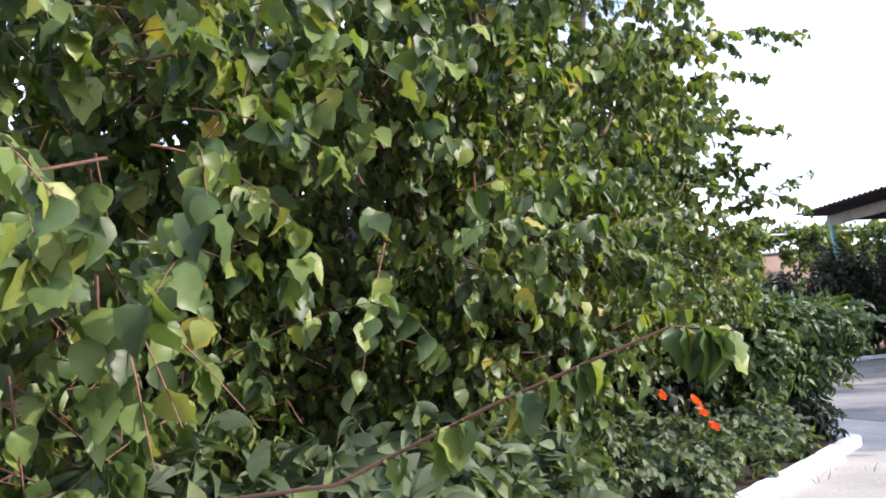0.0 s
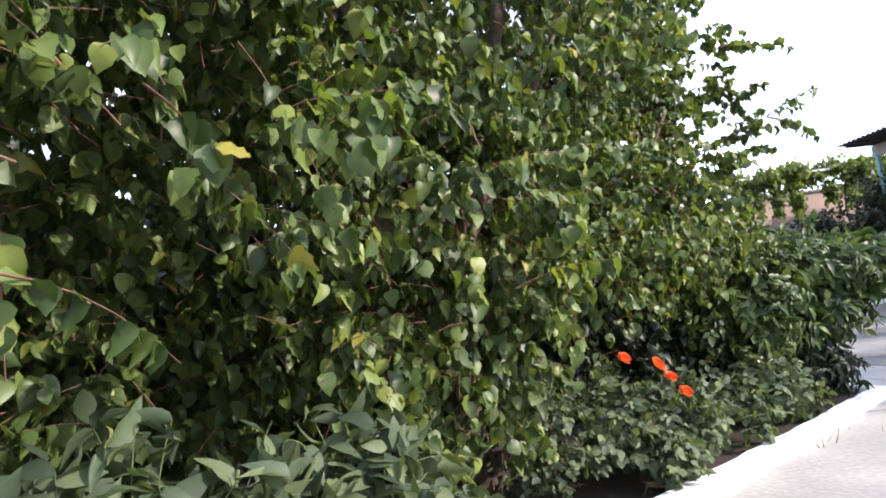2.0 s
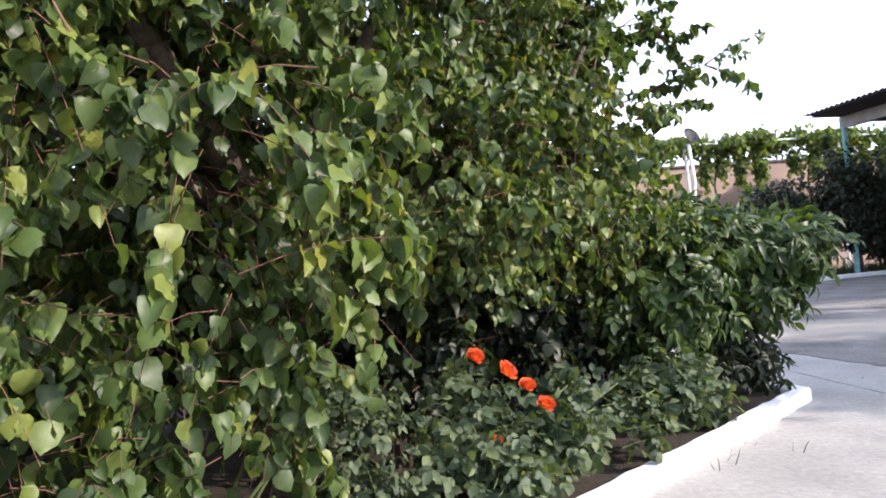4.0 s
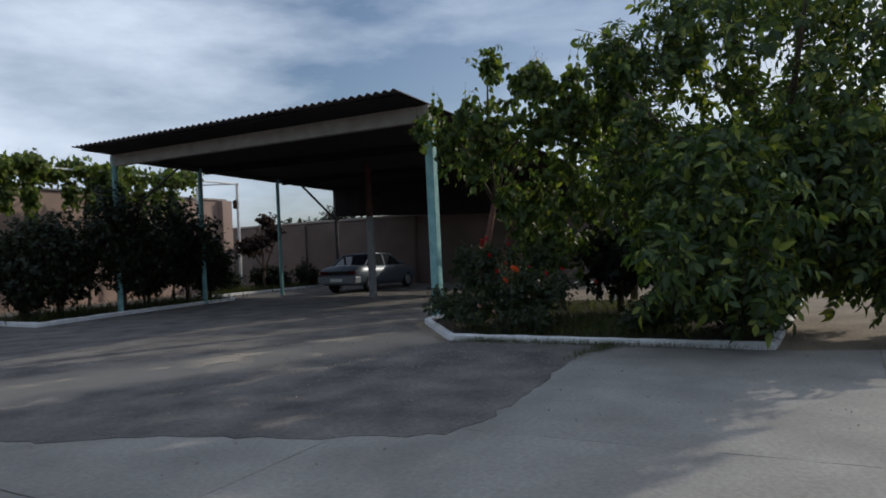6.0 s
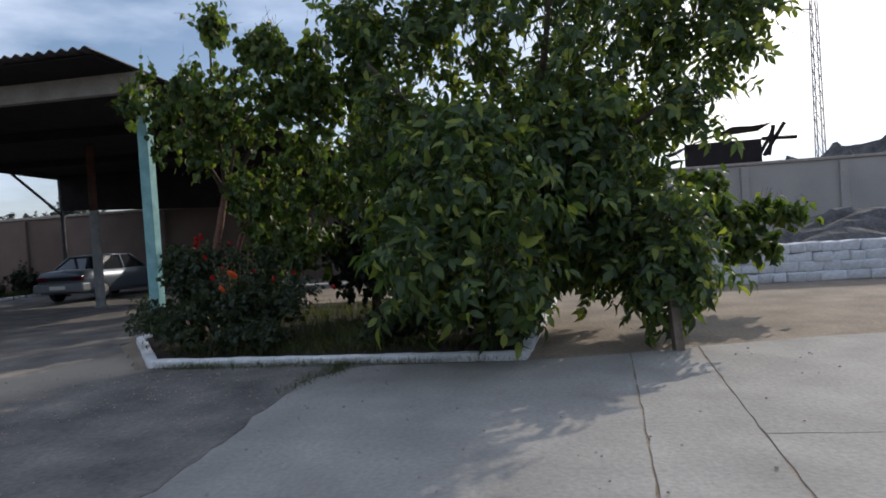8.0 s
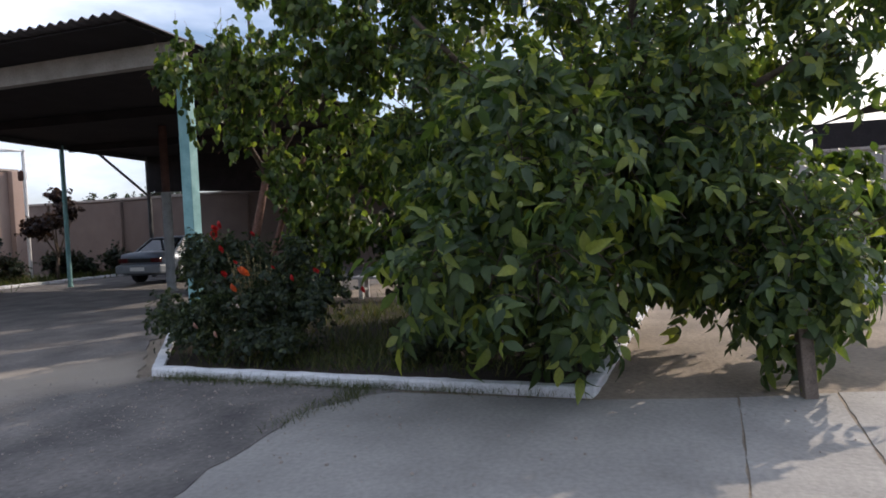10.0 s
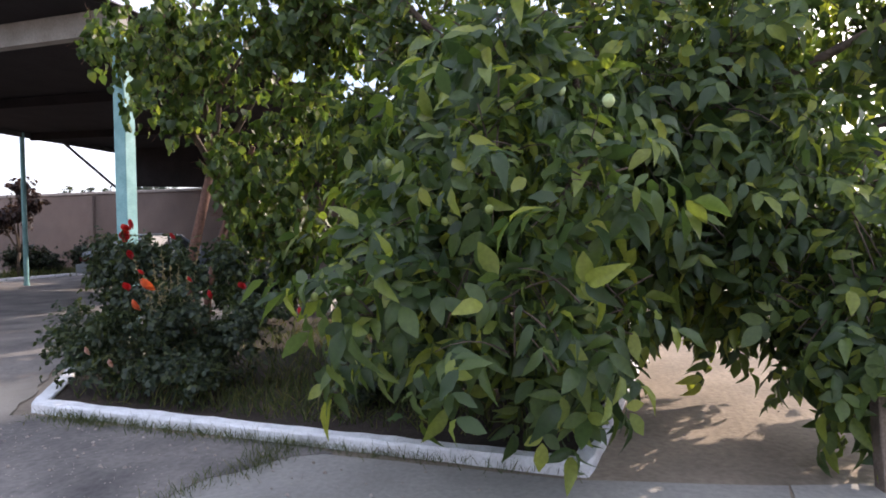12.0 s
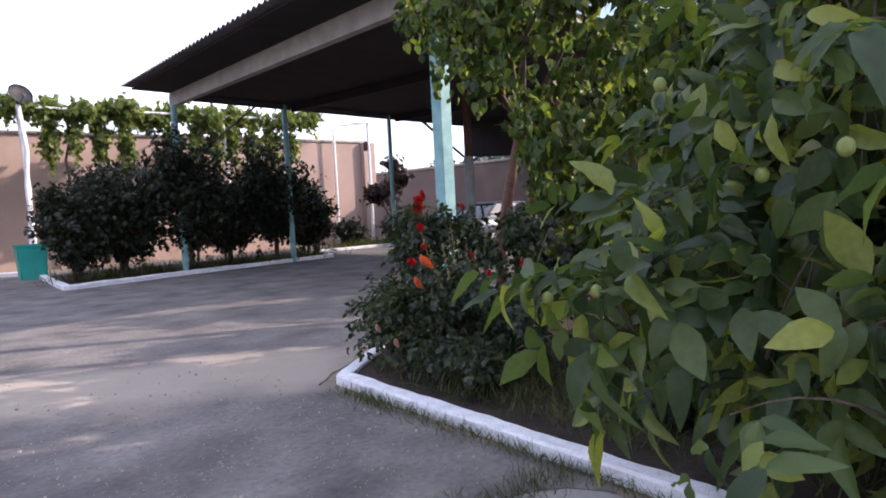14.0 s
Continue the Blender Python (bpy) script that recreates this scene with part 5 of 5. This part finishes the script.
for k, (fx, fy, fh, fw) in enumerate(((33, -14, 3.6, 2.2), (33.5, -18, 3.8, 2.5), (32, -23, 3.7, 2.5), (33, 25.5, 4.0, 1.6))):
    ob = thing("far_tree", (fx, fy, 0), "bushy tree beyond the boundary wall", "tree", "trees beyond the wall")
    trunk(ob, [(fx, fy, 0), (fx, fy, 1.2), (fx + 0.1, fy, 2.4)], 0.12, 0.07)
    crown(ob, [ell(fx, fy, fh * 0.72, fw, fw, fh * 0.27), ell(fx, fy + fw * 0.7, fh * 0.65, fw * 0.8, fw * 0.8, fh * 0.25)], 260, 0.7, 0.25, ELLIPTIC, 0.2, DARKLEAF, per=12, seed=200 + k)

palm = thing("feathery_tree", (31.4, 20.6, 0), "feathery-leaved tree beyond the boundary wall", "tree")
trunk(palm, [(31.4, 20.6, 0), (31.45, 20.6, 1.6), (31.4, 20.65, 2.9)], 0.11, 0.06)
crown(palm, [ell(31.4, 20.6, 3.5, 0.8, 1.0, 0.75), ell(31.4, 22.4, 3.0, 0.6, 1.0, 0.5), ell(31.4, 19.3, 3.1, 0.6, 0.8, 0.5)], 70, 0.9, 0.4, ELLIPTIC, 0.17, DARKLEAF, per=5, comp=(6, 0.6), seed=220, up=1.0, hang=0.1)

mast = thing("lattice_mast", (60, -21, 0), "tall red and white lattice antenna mast", "mast")
MASTPAINT = mat("mast_steel", (0.45, 0.42, 0.42), 0.6, var=0.2, scale=0.4)
H, W0, W1 = 17.5, 0.3, 0.2
legs = [[(60 + sx * w, -21 + sy * w, z) for z, w in ((0, W0), (H, W1))] for sx, sy in ((-1, -1), (1, -1), (1, 1), (-1, 1))]
for a, c in legs:
    part("leg", tubed([a, c], 0.05, 5), MASTPAINT, mast)
for k in range(14):
    z0, z1 = H * k / 14, H * (k + 1) / 14
    w0, w1 = W0 + (W1 - W0) * k / 14, W0 + (W1 - W0) * (k + 1) / 14
    part("brace", tubed([(60 - w0, -21 - w0, z0), (60 - w1, -21 + w1, z1)], 0.03, 4), MASTPAINT, mast)
    part("brace", tubed([(60 - w0, -21 + w0, z0), (60 + w1, -21 + w1, z1)], 0.03, 4), MASTPAINT, mast)
    part("ring", tubed([(60 - w1, -21 - w1, z1), (60 - w1, -21 + w1, z1), (60 + w1, -21 + w1, z1)], 0.03, 4), MASTPAINT, mast)
part("antenna_arm", tubed([(60, -21, 16.6), (60, -19.0, 16.9)], 0.06, 5), MASTPAINT, mast)
part("antenna_arm", tubed([(60, -21, 16.2), (60, -19.6, 16.9)], 0.04, 5), MASTPAINT, mast)

# ---------- ground clutter ----------
def grass(name, spots, label, size=0.12, inside=False):
    r = np.random.default_rng(3)
    P = np.concatenate([np.stack([r.normal(x, sx, n), r.normal(y, sy, n), np.full(n, z)], 1) for x, y, z, sx, sy, n in spots])
    if inside:
        P = P[(P[:, 0] > 12.2) & (P[:, 1] > -0.1) & (P[:, 1] < 4.0 + 0.7 * (P[:, 0] - 12.2))]
    way = unit(np.stack([r.normal(0, .45, len(P)), r.normal(0, .45, len(P)), np.ones(len(P))], 1))
    v, f = leaves(BLADE, P, way, unit(r.normal(size=P.shape) + np.array([0.3, 0.2, 0])), size * r.uniform(0.4, 1.3, len(P)))
    return tagged(new(name, quick_mesh(name, v, f, GRASS)), label, "grass", kind="stuff")


grass("grass", [(13.0, 2.0, 0.05, .5, .5, 900), (14.0, 2.6, 0.05, .8, .9, 1500), (12.6, 1.0, 0.05, .3, .8, 700), (12.5, 3.0, 0.05, .25, .7, 500), (16.2, 3.2, 0.05, 1.0, .8, 1800)], "thin grass in the tree bed", 0.15, True)
grass("kerb_weeds", [(11.9 + 0.01 * y, y, 0.005, .07, .16, n) for y, n in ((3.75, 260), (3.4, 420), (3.0, 330), (2.5, 420), (2.0, 420), (1.6, 330), (1.2, 180), (0.9, 320), (0.5, 240), (0.1, 150))] + [(11.6, 1.7, 0.01, .22, .08, 420), (11.0, 1.86, 0.01, .2, .06, 160), (3.3, 3.0, 0.02, .3, .2, 80)], "sparse weeds along the kerb", 0.07)
grass("far_grass", [(x, 16.9, 0.05, .5, .3, 350) for x in (13.5, 14.8, 16.2, 17.6, 19)] + [(25, 19.4, 0.0, 1.2, .4, 1500), (27.0, 18.9, 0.0, .6, .3, 900), (22.8, 19.4, 0.0, .8, .3, 900)], "weedy grass under the far shrubs", 0.3)

r_pb = np.random.default_rng(12)
PEB = np.array([(-.5, -.5, 0), (.5, -.4, 0), (.4, .5, 0), (-.4, .45, 0), (-.3, -.3, .5), (.3, -.25, .6), (.25, .3, .45), (-.25, .3, .55)])
PF = np.array([(0, 1, 5, 4), (1, 2, 6, 5), (2, 3, 7, 6), (3, 0, 4, 7), (4, 5, 6, 7)])
n = 2200
px, py = r_pb.uniform(5, 14, n), r_pb.uniform(-3, 12, n)
px[:1500], py[:1500] = r_pb.normal(10.6, 1.1, 1500), r_pb.normal(3.4, 1.6, 1500)
on_bed = ((px > 11.8) & (py > -0.4)) | (px < 5)
px, py = px[~on_bed], py[~on_bed]
sz = 0.006 + 0.018 * r_pb.random(len(px)) ** 4
ang = r_pb.uniform(0, 6.28, len(px))
c, s = np.cos(ang)[:, None], np.sin(ang)[:, None]
pv = np.stack([px[:, None] + sz[:, None] * (PEB[None, :, 0] * c - PEB[None, :, 1] * s), py[:, None] + sz[:, None] * (PEB[None, :, 0] * s + PEB[None, :, 1] * c), 0.008 + sz[:, None] * PEB[None, :, 2]], -1).reshape(-1, 3)
pf = (PF[None] + 8 * np.arange(len(px))[:, None, None]).reshape(-1, 4)
tagged(new("gravel", quick_mesh("gravel", pv, pf, COPING, False)), "loose small stones and crumbs on the yard", "gravel", kind="stuff")

# ---------- near leaves, one by one ----------
def leaf_meshes(name, shapes, material):
    return [quick_mesh(name, v, f, material) for v, f in shapes]


def single_leaves(parent, meshes, pos, way, normal, size, limit, name="leaf"):
    y = unit(way)
    x = unit(np.cross(y, normal))
    z = np.cross(x, y)
    for i in range(min(limit, len(pos))):
        ob = new(name, meshes[i % len(meshes)])
        m = Matrix(((x[i][0], y[i][0], z[i][0], pos[i][0]), (x[i][1], y[i][1], z[i][1], pos[i][1]), (x[i][2], y[i][2], z[i][2], pos[i][2]), (0, 0, 0, 1)))
        ob.matrix_basis = m @ Matrix.Scale(float(size[i]), 4)
        put(ob, parent)


ST = (0.0, 0.1, 0.25, 0.42, 0.6, 0.78, 0.92, 1.0)
ell_fine = [leaf_shape(ST, [w * k for w in (0.02, 0.11, 0.2, 0.25, 0.245, 0.17, 0.07, 0.005)], fo, dr) for k, fo, dr in ((0.9, 0.3, 0.45), (0.8, 0.6, 0.8), (1.0, 0.2, 0.25), (0.85, 0.45, 1.1))]
ova_fine = [leaf_shape(ST, [w * k for w in (0.06, 0.30, 0.44, 0.46, 0.38, 0.24, 0.09, 0.01)], fo, dr) for k, fo, dr in ((1, 0.3, 0.3), (0.95, 0.6, 0.5), (1.05, 0.2, 0.1), (0.9, 0.45, 0.8))]
WL, AL = leaf_meshes("leaf", ell_fine, WALNUT), leaf_meshes("leaf", ova_fine, APRICOT)
npts = shoots(NEAR_WALNUT, 34, 0.5, 0.4, 0.7, 0.3, 66)
npts = npts[(npts[:, -1, 0] > 10.3) & (npts[:, -1, 0] < 11.25) & (npts[:, -1, 2] > 0.92)][:19]
P, Wy, N, S = pinnate(npts, 3, 3, 0.26, 67, 0.2)
clear = P[:, 2] > 0.62
P, Wy, N, S = P[clear], Wy[clear], N[clear], S[clear]
N = unit(N + np.array([0, 0, 0.7]) + 0.4 * rng.normal(size=N.shape))
single_leaves(walnut, WL, P, Wy, N, 0.14 * S * rng.uniform(0.75, 1.15, len(S)), 299)
put(new("branchwork", twig_mesh("branchwork", npts, 0.006, BARK)), walnut, "", "stuff")
crown(walnut, NEAR_WALNUT, 58, 0.5, 0.35, ELLIPTIC, 0.15, WALNUT, per=3, comp=(3, 0.25), seed=68, inner=0.55, hang=0.2, up=0.5, twig=BARK, twig_r=0.006, keep=lambda q: (q[:, 0] > 10.3) & (q[:, 2] > 1.0))
# the branch that reaches over the walk, and its outer leaves
reach = np.array([[(-0.35, -0.85, 0.98), (-0.05, -1.1, 1.03), (0.14, -1.21, 1.12), (0.25, -1.27, 1.165), (0.33, -1.34, 1.2), (0.375, -1.39, 1.19)],
                  [(-0.9, -1.0, 1.2), (-0.75, -1.15, 1.25), (-0.6, -1.28, 1.28), (-0.48, -1.38, 1.27), (-0.4, -1.42, 1.24), (-0.33, -1.46, 1.2)],
                  [(-0.95, -0.75, 1.58), (-0.72, -0.93, 1.6), (-0.57, -1.04, 1.58), (-0.48, -1.1, 1.54), (-0.42, -1.15, 1.48), (-0.37, -1.17, 1.42)]])
P, Wy, N = along(reach, 26, 91, 0.5, 1.3, 0.1)
single_leaves(apricot, AL, P, Wy, N, 0.055 * rng.uniform(0.7, 1.15, len(P)), 80)
extra = shoots([ell(-0.55, -0.75, 1.7, 0.6, 0.45, 0.9), ell(0.1, -0.2, 1.7, 0.5, 0.4, 0.7)], 26, 0.4, 0.4, 0.7, 0.2, 92)
P2, W2, N2 = along(extra, 9, 93, 0.7, 1.1)
single_leaves(apricot, AL, P2, W2, N2, 0.074 * rng.uniform(0.75, 1.15, len(P2)), 210)
put(new("branchwork", twig_mesh("branchwork", np.concatenate([reach, extra]), 0.004, TWIG)), apricot, "", "stuff")

# walnuts
def nut(at, r, material=FRUIT, label="green unripe walnut"):
    bm = bmesh.new()
    bmesh.ops.create_icosphere(bm, subdivisions=2, radius=r)
    for v in bm.verts:
        v.co.z *= 1.15
    bmesh.ops.translate(bm, vec=at, verts=bm.verts)
    part("walnut_fruit", bm, material, walnut, label, smooth=True)


for at in ((10.768, 0.881, 1.132), (10.8, 0.72, 1.16), (10.9, 0.55, 1.75), (10.94, 0.289, 1.478), (10.7, 0.02, 1.52)):
    nut(at, 0.019)
for at in ((11.446, -0.177, 2.142), (10.98, -0.447, 1.986)):
    nut(at, 0.027, PALEHUSK, "large pale green walnut husk")
